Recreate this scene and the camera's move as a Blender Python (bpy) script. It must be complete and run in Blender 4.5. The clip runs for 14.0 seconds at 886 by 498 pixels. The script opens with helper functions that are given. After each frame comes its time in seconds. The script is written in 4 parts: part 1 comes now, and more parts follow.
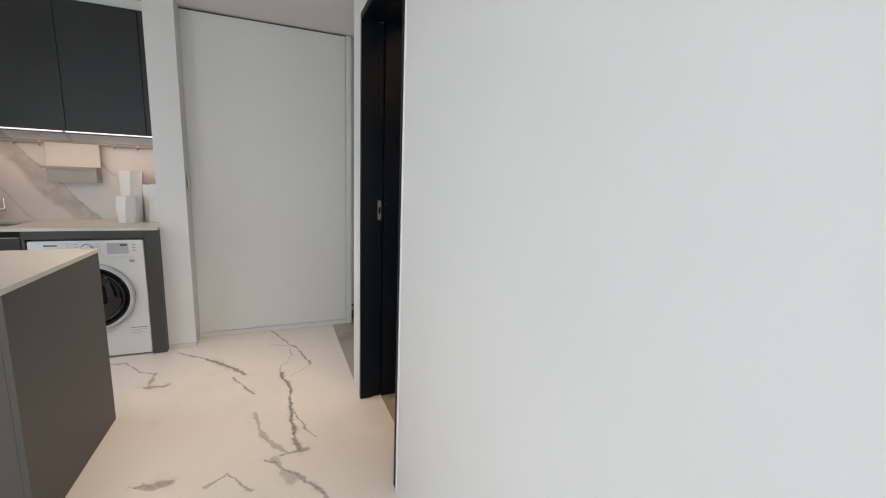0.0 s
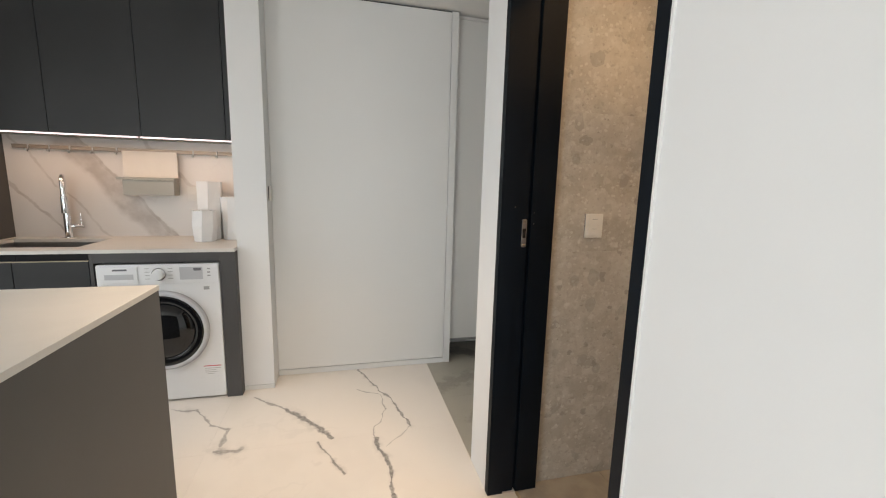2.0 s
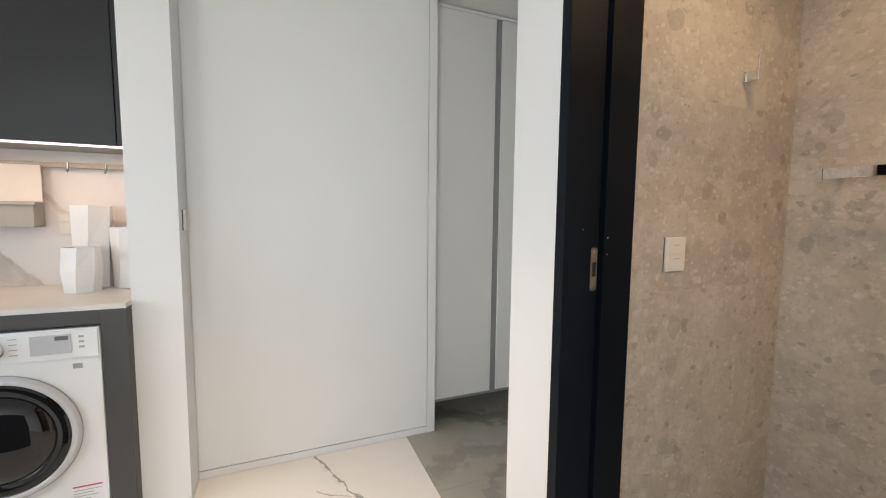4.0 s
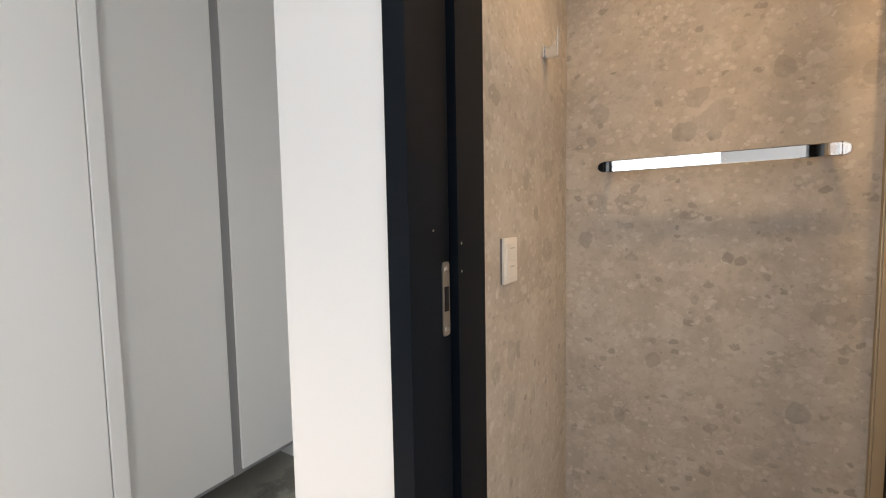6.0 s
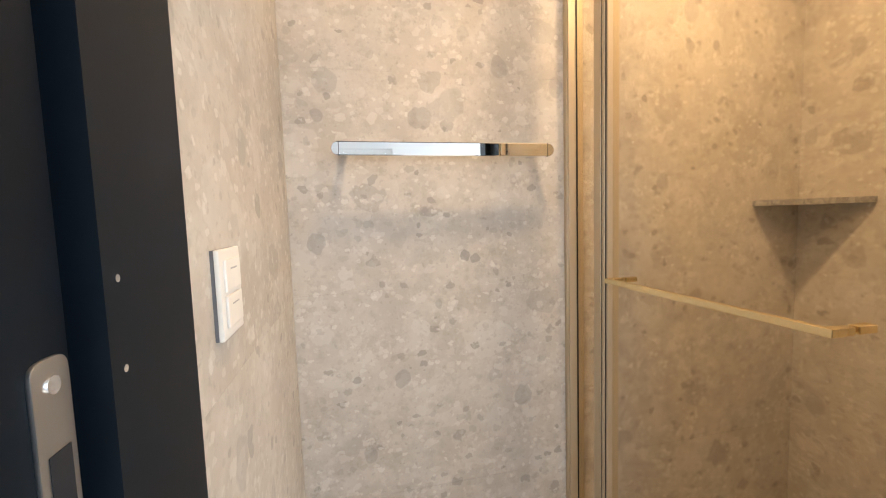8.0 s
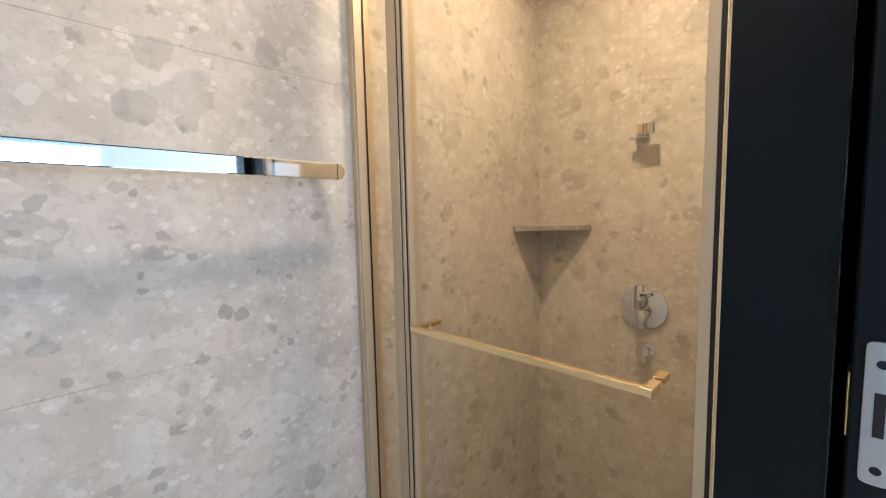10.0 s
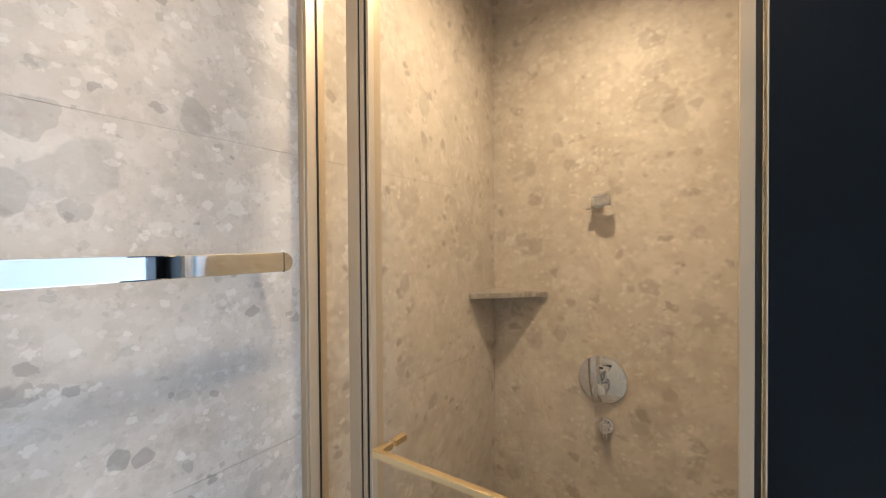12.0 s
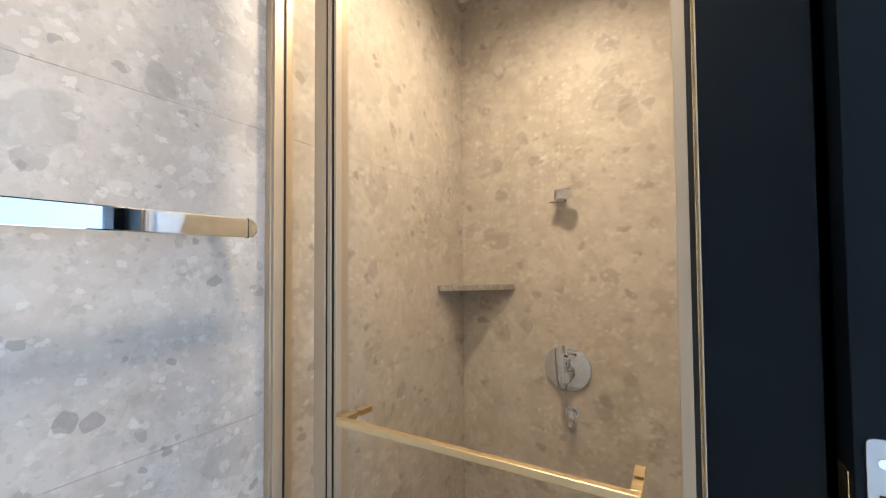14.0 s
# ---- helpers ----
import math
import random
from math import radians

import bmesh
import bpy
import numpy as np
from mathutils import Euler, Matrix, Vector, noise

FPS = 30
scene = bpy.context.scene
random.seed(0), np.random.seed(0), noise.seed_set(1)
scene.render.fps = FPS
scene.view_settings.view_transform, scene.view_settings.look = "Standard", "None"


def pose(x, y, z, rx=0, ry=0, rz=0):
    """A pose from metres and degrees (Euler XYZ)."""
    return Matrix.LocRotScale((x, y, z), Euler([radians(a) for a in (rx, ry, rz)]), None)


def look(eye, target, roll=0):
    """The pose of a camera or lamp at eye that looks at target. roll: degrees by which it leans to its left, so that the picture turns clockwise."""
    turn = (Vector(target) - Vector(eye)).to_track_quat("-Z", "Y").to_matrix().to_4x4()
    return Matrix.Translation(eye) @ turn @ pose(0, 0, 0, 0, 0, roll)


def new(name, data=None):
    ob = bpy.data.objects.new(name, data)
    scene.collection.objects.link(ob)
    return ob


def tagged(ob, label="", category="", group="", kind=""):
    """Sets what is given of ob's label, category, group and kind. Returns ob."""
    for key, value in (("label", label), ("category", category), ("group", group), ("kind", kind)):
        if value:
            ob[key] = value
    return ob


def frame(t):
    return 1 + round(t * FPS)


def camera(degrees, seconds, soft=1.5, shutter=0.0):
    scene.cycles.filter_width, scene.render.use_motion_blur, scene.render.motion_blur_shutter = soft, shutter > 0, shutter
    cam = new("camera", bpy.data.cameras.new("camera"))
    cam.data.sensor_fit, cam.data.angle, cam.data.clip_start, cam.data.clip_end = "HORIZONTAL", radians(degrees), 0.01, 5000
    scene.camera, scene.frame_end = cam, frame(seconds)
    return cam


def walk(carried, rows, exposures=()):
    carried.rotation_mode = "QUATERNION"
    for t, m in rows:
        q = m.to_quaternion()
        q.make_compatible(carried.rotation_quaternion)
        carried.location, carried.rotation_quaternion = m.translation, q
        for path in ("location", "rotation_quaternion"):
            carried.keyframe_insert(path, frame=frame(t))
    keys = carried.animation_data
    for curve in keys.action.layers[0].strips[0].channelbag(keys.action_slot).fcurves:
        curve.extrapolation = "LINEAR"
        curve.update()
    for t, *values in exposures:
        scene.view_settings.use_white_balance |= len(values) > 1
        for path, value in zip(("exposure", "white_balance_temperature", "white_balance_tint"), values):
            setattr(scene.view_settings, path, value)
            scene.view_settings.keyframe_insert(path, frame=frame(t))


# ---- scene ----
cam = camera(95.8, 14.0, soft=1.1)
PATH = [
    (0, (-0.453, -2.307, 1.339), (0.316, -0.492, 1.003), 2.2),
    (0.5, (-0.504, -2.099, 1.347), (0.143, -0.237, 1.008), 2.1),
    (1, (-0.513, -1.899, 1.358), (0.034, -0.006, 1.015), 1.8),
    (1.5, (-0.546, -1.673, 1.346), (-0.056, 0.238, 1.013), 1.6),
    (2, (-0.599, -1.499, 1.339), (-0.117, 0.416, 1.024), 1.5),
    (2.2, (-0.618, -1.432, 1.326), (-0.13, 0.484, 1.027), 1.5),
    (4.3, (-0.659, -0.757, 1.283), (0.22, 1.033, 1.132), 0.2),
    (4.5, (-0.637, -0.697, 1.273), (0.341, 1.042, 1.127), 0.0),
    (5, (-0.553, -0.534, 1.272), (0.674, 1.04, 1.134), -0.4),
    (5.5, (-0.479, -0.432, 1.267), (0.994, 0.913, 1.131), -0.7),
    (6, (-0.417, -0.334, 1.274), (1.302, 0.68, 1.139), -1.0),
    (6.5, (-0.356, -0.233, 1.264), (1.54, 0.39, 1.131), -1.2),
    (7, (-0.272, -0.186, 1.253), (1.708, 0.058, 1.113), -1.5),
    (7.5, (-0.162, -0.154, 1.249), (1.829, -0.262, 1.1), -1.6),
    (8, (-0.081, -0.149, 1.264), (1.862, -0.597, 1.106), -1.8),
    (8.5, (-0.006, -0.12, 1.281), (1.82, -0.919, 1.119), -1.7),
    (9, (0.065, -0.128, 1.301), (1.719, -1.237, 1.118), -1.6),
    (9.2, (0.079, -0.158, 1.304), (1.674, -1.351, 1.123), -1.6),
    (11.3, (0.266, -0.227, 1.423), (1.417, -1.856, 1.288), -0.7),
    (11.5, (0.278, -0.239, 1.432), (1.417, -1.88, 1.321), -0.7),
    (12, (0.286, -0.245, 1.462), (1.398, -1.907, 1.434), -0.4),
    (12.5, (0.278, -0.237, 1.474), (1.375, -1.908, 1.538), -0.5),
    (13, (0.288, -0.235, 1.468), (1.354, -1.924, 1.575), -0.3),
    (13.5, (0.284, -0.238, 1.415), (1.32, -1.946, 1.515), -0.3),
    (14, (0.263, -0.237, 1.373), (1.262, -1.969, 1.434), -0.4),
]
walk(cam, [(t, look(eye, target, roll)) for t, eye, target, roll in PATH],
     exposures=[(0.0, -1.06, 6850, 15), (1.5, -0.88, 7000, 15), (2.2, -0.68, 7200, 15), (4.5, -0.40, 6900, 15), (6.0, -0.30, 7000, 17), (6.9, -0.20, 7700, 21), (7.5, 0.32, 7700, 20),
                (8.0, 0.64, 6300, 13), (8.5, 0.63, 5500, 10), (9.2, 0.62, 5200, 9), (11.5, 0.56, 5100, 9), (13.0, 0.53, 4900, 8), (14.0, 0.64, 4750, 8)])

# ---- world and light ----
world = bpy.data.worlds.new("world")
scene.world = world
world.use_nodes = True
sky = world.node_tree.nodes.new("ShaderNodeTexSky")
sky.sky_type, sky.sun_disc = "NISHITA", False
sky.sun_elevation, sky.sun_rotation = radians(40), radians(200)
world.node_tree.nodes["Background"].inputs["Strength"].default_value = 0.12
world.node_tree.links.new(sky.outputs[0], world.node_tree.nodes["Background"].inputs["Color"])


def lamp(name, m, kind, energy, color, size=0.1, size_y=0.0, spot=0.0, blend=0.5, spread=180):
    data = bpy.data.lights.new(name, kind)
    data.energy, data.color = energy, color
    if kind == "AREA":
        data.shape, data.size, data.size_y = ("RECTANGLE", size, size_y) if size_y else ("DISK", size, size)
        data.spread = radians(spread)
    else:
        data.shadow_soft_size = size
    if kind == "SPOT":
        data.spot_size, data.spot_blend = radians(spot), blend
    ob = new(name, data)
    ob.matrix_world = m
    return ob


DAY, WARM, COOL = (0.80, 0.92, 1.0), (1.0, 0.68, 0.36), (1.0, 0.82, 0.62)
# daylight through the window openings of the outer walls
lamp("daylight_kitchen", pose(-3.25, 0.115, 1.20, 0, -62, 0), "AREA", 28, DAY, 1.7, 1.6, spread=120)
lamp("daylight_living", pose(-3.20, -3.4, 1.35, 0, -90, 0), "AREA", 95, DAY, 1.9, 1.9)
lamp("daylight_end", pose(-0.95, -5.60, 1.25, 90, 0, 0), "AREA", 75, DAY, 1.5, 1.9)
# recessed ceiling lamps
lamp("lamp_dry", pose(0.46, -0.38, 2.398), "SPOT", 42, WARM, 0.04, spot=140, blend=1.0)
lamp("lamp_shower", pose(0.56, -1.12, 2.398), "SPOT", 71, WARM, 0.055, spot=166, blend=1.0)
# the two at x = -2.3 are added fill for the living room, no known lamps
for at, watts in (((-0.80, 0.22, 2.48), 210), ((-0.85, -1.6, 2.48), 60), ((-2.3, -1.3, 2.48), 60), ((-2.3, -3.6, 2.48), 60)):
    lamp("lamp_hall", pose(*at), "SPOT", watts, COOL, 0.05, spot=74, blend=1.0)
lamp("lamp_counter", pose(-1.95, 1.40, 1.560), "AREA", 4.0, (1.0, 0.64, 0.40), 1.4, 0.02)

# ---- materials ----
def material(name, color, rough=0.5, metal=0.0, spec=0.5):
    m = bpy.data.materials.new(name)
    m.use_nodes = True
    b = m.node_tree.nodes["Principled BSDF"]
    b.inputs["Base Color"].default_value = (*color, 1)
    b.inputs["Roughness"].default_value = rough
    b.inputs["Metallic"].default_value = metal
    b.inputs["Specular IOR Level"].default_value = spec
    return m


class Graph:
    """Short names for building node trees."""

    def __init__(self, mat):
        self.t = mat.node_tree
        self.bsdf = self.t.nodes["Principled BSDF"]
        self.pos = self.t.nodes.new("ShaderNodeNewGeometry").outputs["Position"]

    def node(self, kind, **sockets):
        n = self.t.nodes.new(kind)
        for k, v in sockets.items():
            self.put(n.inputs[k.replace("_", " ")], v)
        return n

    def put(self, socket, v):
        if isinstance(v, bpy.types.NodeSocket):
            self.t.links.new(v, socket)
        else:
            socket.default_value = v

    def math(self, op, a, b=0.0, c=0.0, clamp=False):
        n = self.t.nodes.new("ShaderNodeMath")
        n.operation, n.use_clamp = op, clamp
        for s, v in zip(n.inputs, (a, b, c)):
            self.put(s, v)
        return n.outputs[0]

    def vec(self, op, a, b=(0, 0, 0), out=0):
        n = self.t.nodes.new("ShaderNodeVectorMath")
        n.operation = op
        self.put(n.inputs[0], a)
        if op == "SCALE":
            self.put(n.inputs["Scale"], b)
        else:
            self.put(n.inputs[1], b)
        return n.outputs[out]

    def noise(self, vector, scale, detail=4.0, rough=0.55, color=False):
        n = self.node("ShaderNodeTexNoise", Vector=vector, Scale=scale, Detail=detail, Roughness=rough)
        return n.outputs["Color" if color else "Fac"]

    def voronoi(self, vector, scale, feature="F1", out="Distance"):
        n = self.t.nodes.new("ShaderNodeTexVoronoi")
        n.feature = feature
        self.put(n.inputs["Vector"], vector)
        n.inputs["Scale"].default_value = scale
        return n.outputs[out]

    def ramp(self, v, lo, hi, a=0.0, b=1.0):
        n = self.t.nodes.new("ShaderNodeMapRange")
        n.interpolation_type = "SMOOTHSTEP"
        for s, x in zip(n.inputs, (v, lo, hi, a, b)):
            self.put(s, x)
        return n.outputs[0]

    def mix(self, f, a, b):
        n = self.t.nodes.new("ShaderNodeMix")
        n.data_type = "RGBA"
        self.put(n.inputs["Factor"], f)
        for s, v in ((n.inputs[6], a), (n.inputs[7], b)):
            self.put(s, (*v, 1) if isinstance(v, tuple) else v)
        return n.outputs[2]

    def color(self, v):
        self.put(self.bsdf.inputs["Base Color"], v)

    def bump(self, h, strength=0.1, distance=0.001):
        n = self.node("ShaderNodeBump", Height=h, Strength=strength, Distance=distance)
        self.put(self.bsdf.inputs["Normal"], n.outputs[0])

    def rough(self, v):
        self.put(self.bsdf.inputs["Roughness"], v)


def painted(name, color, rough=0.55, var=0.04, scale=3.0, grain=0.08, spec=0.35):
    m = material(name, color, rough, spec=spec)
    g = Graph(m)
    big = g.noise(g.pos, scale, 3)
    fine = g.noise(g.pos, 180.0, 3)
    dark = tuple(c * (1 - var) for c in color)
    g.color(g.mix(g.ramp(big, 0.35, 0.65), dark, color))
    g.rough(g.math("MULTIPLY_ADD", big, 0.12, rough - 0.06))
    g.bump(fine, grain, 0.0006)
    return m


def metal(name, color, rough=0.15, brushed=0.0):
    m = material(name, color, rough, 1.0)
    g = Graph(m)
    n = g.noise(g.vec("MULTIPLY", g.pos, (25, 25, 900)) if brushed else g.pos, 1.0 if brushed else 25.0, 2)
    g.rough(g.math("MULTIPLY_ADD", n, min(0.04, rough), rough * 0.5 if rough < 0.1 else rough - 0.02))
    return m


def segment(g, p, a, b):
    """Distance in plan from p to the line from a to b."""
    d = (b[0] - a[0], b[1] - a[1], 0.0)
    rel = g.vec("SUBTRACT", p, (a[0], a[1], 0.0))
    k = g.math("DIVIDE", g.vec("DOT_PRODUCT", rel, d, 1), d[0] ** 2 + d[1] ** 2, clamp=True)
    n = g.node("ShaderNodeVectorMath")
    n.operation = "SCALE"
    n.inputs[0].default_value = d
    g.put(n.inputs["Scale"], k)
    return g.vec("LENGTH", g.vec("SUBTRACT", rel, n.outputs[0]), out=1)


def marble(name, base, veins, cool=(0.22, 0.21, 0.20), rough=0.22, extra=0.35):
    """Polished porcelain with grey veins: a few strong ones, faint clouds between them."""
    m = material(name, base, rough)
    g = Graph(m)
    flat = g.vec("MULTIPLY", g.pos, (1, 1, 0))
    shake = g.vec("SUBTRACT", g.noise(flat, 9.0, 4, 0.55, color=True), (0.5, 0.5, 0.5))
    p = g.vec("ADD", flat, g.vec("MULTIPLY", shake, (0.07, 0.07, 0)))
    total = halo = None
    width_noise = g.ramp(g.noise(flat, 11.0, 4), 0.35, 0.7, 0.3, 1.5)
    soft = g.ramp(g.noise(g.vec("ADD", flat, (3.0, 1.0, 0.0)), 5.0, 3), 0.4, 0.65)
    for width, strength, *pts in veins:
        for a, b in zip(pts[:-1], pts[1:]):
            rel = g.math("DIVIDE", segment(g, p, a, b), g.math("MULTIPLY", width_noise, width))
            v = g.math("MULTIPLY", g.ramp(rel, 0.35, 1.05, 1.0, 0.0), min(1.0, strength * 1.25))
            h = g.math("MULTIPLY", g.ramp(rel, 0.3, 3.0, 1.0, 0.0), strength * 0.45)
            total = v if total is None else g.math("MAXIMUM", total, v)
            halo = h if halo is None else g.math("MAXIMUM", halo, h)
    q = g.vec("ADD", g.pos, g.vec("MULTIPLY", shake, (0.10, 0.10, 0.10)))
    cloud = g.noise(q, 1.7, 4, 0.5)
    thin = g.math("ABSOLUTE", g.math("SUBTRACT", cloud, 0.5))
    faint = g.math("MULTIPLY", g.ramp(thin, 0.0, 0.015, 1.0, 0.0), g.ramp(g.noise(g.pos, 1.1, 2), 0.5, 0.75))
    col = g.mix(g.math("MULTIPLY", g.ramp(cloud, 0.50, 0.72), 0.3), base, tuple(c * 0.78 for c in base))
    col = g.mix(g.math("MULTIPLY", faint, extra), col, cool)
    if total is not None:
        texture = g.ramp(g.noise(flat, 60.0, 3), 0.3, 0.65, 0.65, 1.0)
        col = g.mix(g.math("MULTIPLY", halo, soft), col, tuple(0.5 * c + 0.35 * b for c, b in zip(cool, base)))
        col = g.mix(g.math("MULTIPLY", total, texture), col, cool)
    g.color(col)
    g.rough(g.math("MULTIPLY_ADD", g.noise(g.pos, 14.0), 0.1, rough - 0.05))
    return m


def terrazzo(name, spots, axis, offset=1.0):
    """Ceppo-like stone-look tile: pale pebbles and scattered darker ones in a grey-beige ground."""
    m = material(name, (0.42, 0.38, 0.335), 0.5, spec=0.4)
    g = Graph(m)
    info = g.t.nodes.new("ShaderNodeObjectInfo").outputs["Random"]
    shift = g.node("ShaderNodeCombineXYZ", X=g.math("MULTIPLY", info, 7.0 * offset), Y=g.math("MULTIPLY", info, 3.0 * offset), Z=g.math("MULTIPLY", info, 5.0 * offset)).outputs[0]
    base = g.vec("ADD", g.pos, shift)
    shake = g.vec("SUBTRACT", g.noise(base, 22.0, 3, color=True), (0.5, 0.5, 0.5))
    p = g.vec("ADD", base, g.vec("MULTIPLY", shake, (0.035, 0.035, 0.035)))
    big = g.noise(base, 2.2, 4)
    mid = g.noise(base, 11.0, 5, 0.65)
    fine = g.noise(base, 70.0, 4, 0.7)
    ground = g.mix(g.ramp(big, 0.3, 0.7), (0.41, 0.375, 0.33), (0.48, 0.445, 0.40))
    ground = g.mix(g.math("MULTIPLY", g.ramp(mid, 0.40, 0.62), 0.6), ground, (0.54, 0.51, 0.465))
    ground = g.mix(g.math("MULTIPLY", g.ramp(g.noise(g.vec("ADD", base, (3.1, 5.7, 1.9)), 30.0, 4, 0.7), 0.50, 0.66), 0.45), ground, (0.37, 0.335, 0.29))
    col = ground
    # stones: cells per metre, chosen share, radius, edge, warp, colour, strength
    for n, (scale, keep, r0, r1, warp, tint, k) in enumerate((
            (6.0, 0.76, 0.40, 0.43, 0.40, (0.56, 0.535, 0.495), 0.45), (7.0, 0.83, 0.33, 0.36, 0.50, (0.30, 0.275, 0.25), 0.55),
            (12.0, 0.74, 0.38, 0.42, 0.55, (0.58, 0.555, 0.515), 0.45), (14.0, 0.80, 0.30, 0.35, 0.55, (0.27, 0.25, 0.225), 0.65),
            (17.0, 0.70, 0.36, 0.42, 0.55, (0.42, 0.375, 0.32), 0.5), (24.0, 0.70, 0.36, 0.42, 0.6, (0.60, 0.58, 0.54), 0.48),
            (27.0, 0.83, 0.27, 0.34, 0.55, (0.25, 0.23, 0.205), 0.65), (34.0, 0.70, 0.34, 0.44, 0.6, (0.36, 0.325, 0.28), 0.45),
            (48.0, 0.70, 0.33, 0.44, 0.6, (0.64, 0.62, 0.58), 0.55), (58.0, 0.86, 0.24, 0.42, 0.5, (0.23, 0.21, 0.19), 0.5))):
        bend = g.vec("SUBTRACT", g.noise(base, scale * 1.3, 3, 0.6, color=True), (0.5, 0.5, 0.5))
        at = g.vec("ADD", g.vec("MULTIPLY", g.vec("ADD", base, g.vec("SCALE", bend, warp * 1.6 / scale)), (1.0, 1.0, 1.25)), (n * 1.7, n * 0.9, n * 2.3))
        dist = g.voronoi(at, scale)
        pick = g.node("ShaderNodeSeparateColor", Color=g.voronoi(at, scale, out="Color"))
        size = g.ramp(pick.outputs[2], 0.0, 1.0, 0.65, 1.15)
        on = g.math("MULTIPLY", g.math("GREATER_THAN", pick.outputs[0], keep), g.ramp(pick.outputs[1], 0.0, 1.0, 0.3, 1.0))
        body = g.ramp(g.math("DIVIDE", dist, size), r0, r1, 1.0, 0.0)
        col = g.mix(g.math("MULTIPLY", g.math("MULTIPLY", body, on), k), col, tint)
    # pale crumbs in clusters, and dark grains
    crumbs = g.math("MULTIPLY", g.ramp(g.noise(base, 56.0, 2.5, 0.6), 0.52, 0.68), g.ramp(g.noise(base, 9.0, 2), 0.45, 0.65))
    col = g.mix(g.math("MULTIPLY", crumbs, 0.42), col, (0.63, 0.61, 0.57))
    grain = g.math("MULTIPLY", g.ramp(g.noise(g.vec("ADD", base, (4.0, 2.0, 1.0)), 75.0, 1.5), 0.62, 0.74), 0.28)
    col = g.mix(grain, col, (0.25, 0.225, 0.20))
    # the large single pebbles
    warp = g.vec("ADD", g.pos, g.vec("MULTIPLY", g.vec("SUBTRACT", g.noise(g.pos, 26.0, 1.5, color=True), (0.5, 0.5, 0.5)), (0.030, 0.030, 0.030)))
    total = None
    for u, z, r, k in spots:
        centre = (0.0, u, z) if axis == "x" else (u, 0.0, z)
        keep = (0, 1.0, 0.8) if axis == "x" else (1.0, 0, 0.8)
        d = g.vec("LENGTH", g.vec("MULTIPLY", g.vec("SUBTRACT", warp, centre), keep), out=1)
        v = g.math("MULTIPLY", g.ramp(d, r * 0.86, r * 1.02, 1.0, 0.0), k * 0.75)
        total = v if total is None else g.math("MAXIMUM", total, v)
    if total is not None:
        col = g.mix(g.math("MULTIPLY", total, g.ramp(fine, 0.3, 0.6, 0.85, 1.0)), col, (0.23, 0.215, 0.20))
    g.color(col)
    g.rough(g.math("MULTIPLY_ADD", mid, 0.2, 0.38))
    g.bump(fine, 0.10, 0.0008)
    return m


white_wall = painted("white_wall_paint", (0.77, 0.77, 0.765), 0.6, 0.02, 1.3, 0.10)
white_panel = painted("white_lacquer_panel", (0.75, 0.75, 0.735), 0.42, 0.02, 1.0, 0.03)
white_ceiling = painted("white_ceiling_paint", (0.78, 0.77, 0.75), 0.75, 0.02)
black_frame = painted("black_frame_film", (0.0022, 0.0052, 0.0095), 0.50, 0.25, 4.0, 0.06, 0.17)
# near-black colour that stands in for shade inside holes, gaps and recesses
black_hollow = painted("dark_hollow", (0.008, 0.009, 0.012), 0.7, 0.1)
charcoal = painted("charcoal_cabinet_front", (0.034, 0.0355, 0.037), 0.42, 0.12, 2.0, 0.04)
taupe = painted("grey_brown_laminate", (0.098, 0.093, 0.086), 0.5, 0.10, 2.0, 0.06)
slate = painted("dark_grey_carcass", (0.075, 0.074, 0.075), 0.5, 0.10, 2.0, 0.05)
worktop_stone = painted("cream_engineered_stone", (0.67, 0.645, 0.60), 0.32, 0.05, 5.0, 0.03)
enamel = painted("white_appliance_enamel", (0.80, 0.81, 0.82), 0.25, 0.01, 2.0, 0.01, 0.5)
ceramic = painted("white_ceramic", (0.78, 0.78, 0.77), 0.30, 0.03, 9.0, 0.04)
switch_plastic = painted("white_switch_plastic", (0.74, 0.72, 0.68), 0.35, 0.03, 20.0, 0.02)
grey_plastic = painted("grey_plastic", (0.38, 0.38, 0.38), 0.4, 0.05, 20.0, 0.02)
grey_laminate = painted("grey_laminate", (0.30, 0.30, 0.305), 0.5, 0.06, 3.0, 0.04)
silver_panel = painted("silver_grey_plastic", (0.52, 0.53, 0.55), 0.3, 0.03, 10.0, 0.02, 0.5)
ring_silver = painted("pale_silver_lacquer", (0.60, 0.61, 0.64), 0.22, 0.02, 6.0, 0.01, 0.6)
holder_grey = painted("sage_grey_lacquer", (0.34, 0.345, 0.315), 0.5, 0.05, 6.0, 0.03)
mark_grey = painted("grey_print", (0.16, 0.16, 0.17), 0.5, 0.05, 20.0, 0.0)
mark_red = painted("red_print", (0.55, 0.06, 0.08), 0.5, 0.05, 20.0, 0.0)
rubber = painted("black_rubber_seal", (0.012, 0.011, 0.010), 0.6, 0.1, 20.0, 0.02)
grout = painted("grey_grout", (0.42, 0.38, 0.33), 0.85, 0.1, 30.0, 0.2)
pale_grout = painted("pale_floor_grout", (0.62, 0.57, 0.51), 0.8, 0.06, 30.0, 0.1)
shelf_stone = painted("grey_stone_shelf", (0.27, 0.255, 0.235), 0.5, 0.2, 14.0, 0.2)
g = Graph(shelf_stone)
streak = g.noise(g.vec("MULTIPLY", g.vec("ADD", g.pos, g.vec("MULTIPLY", g.pos, (0.0, 0.0, 0.3))), (120, 22, 40)), 1.0, 3)
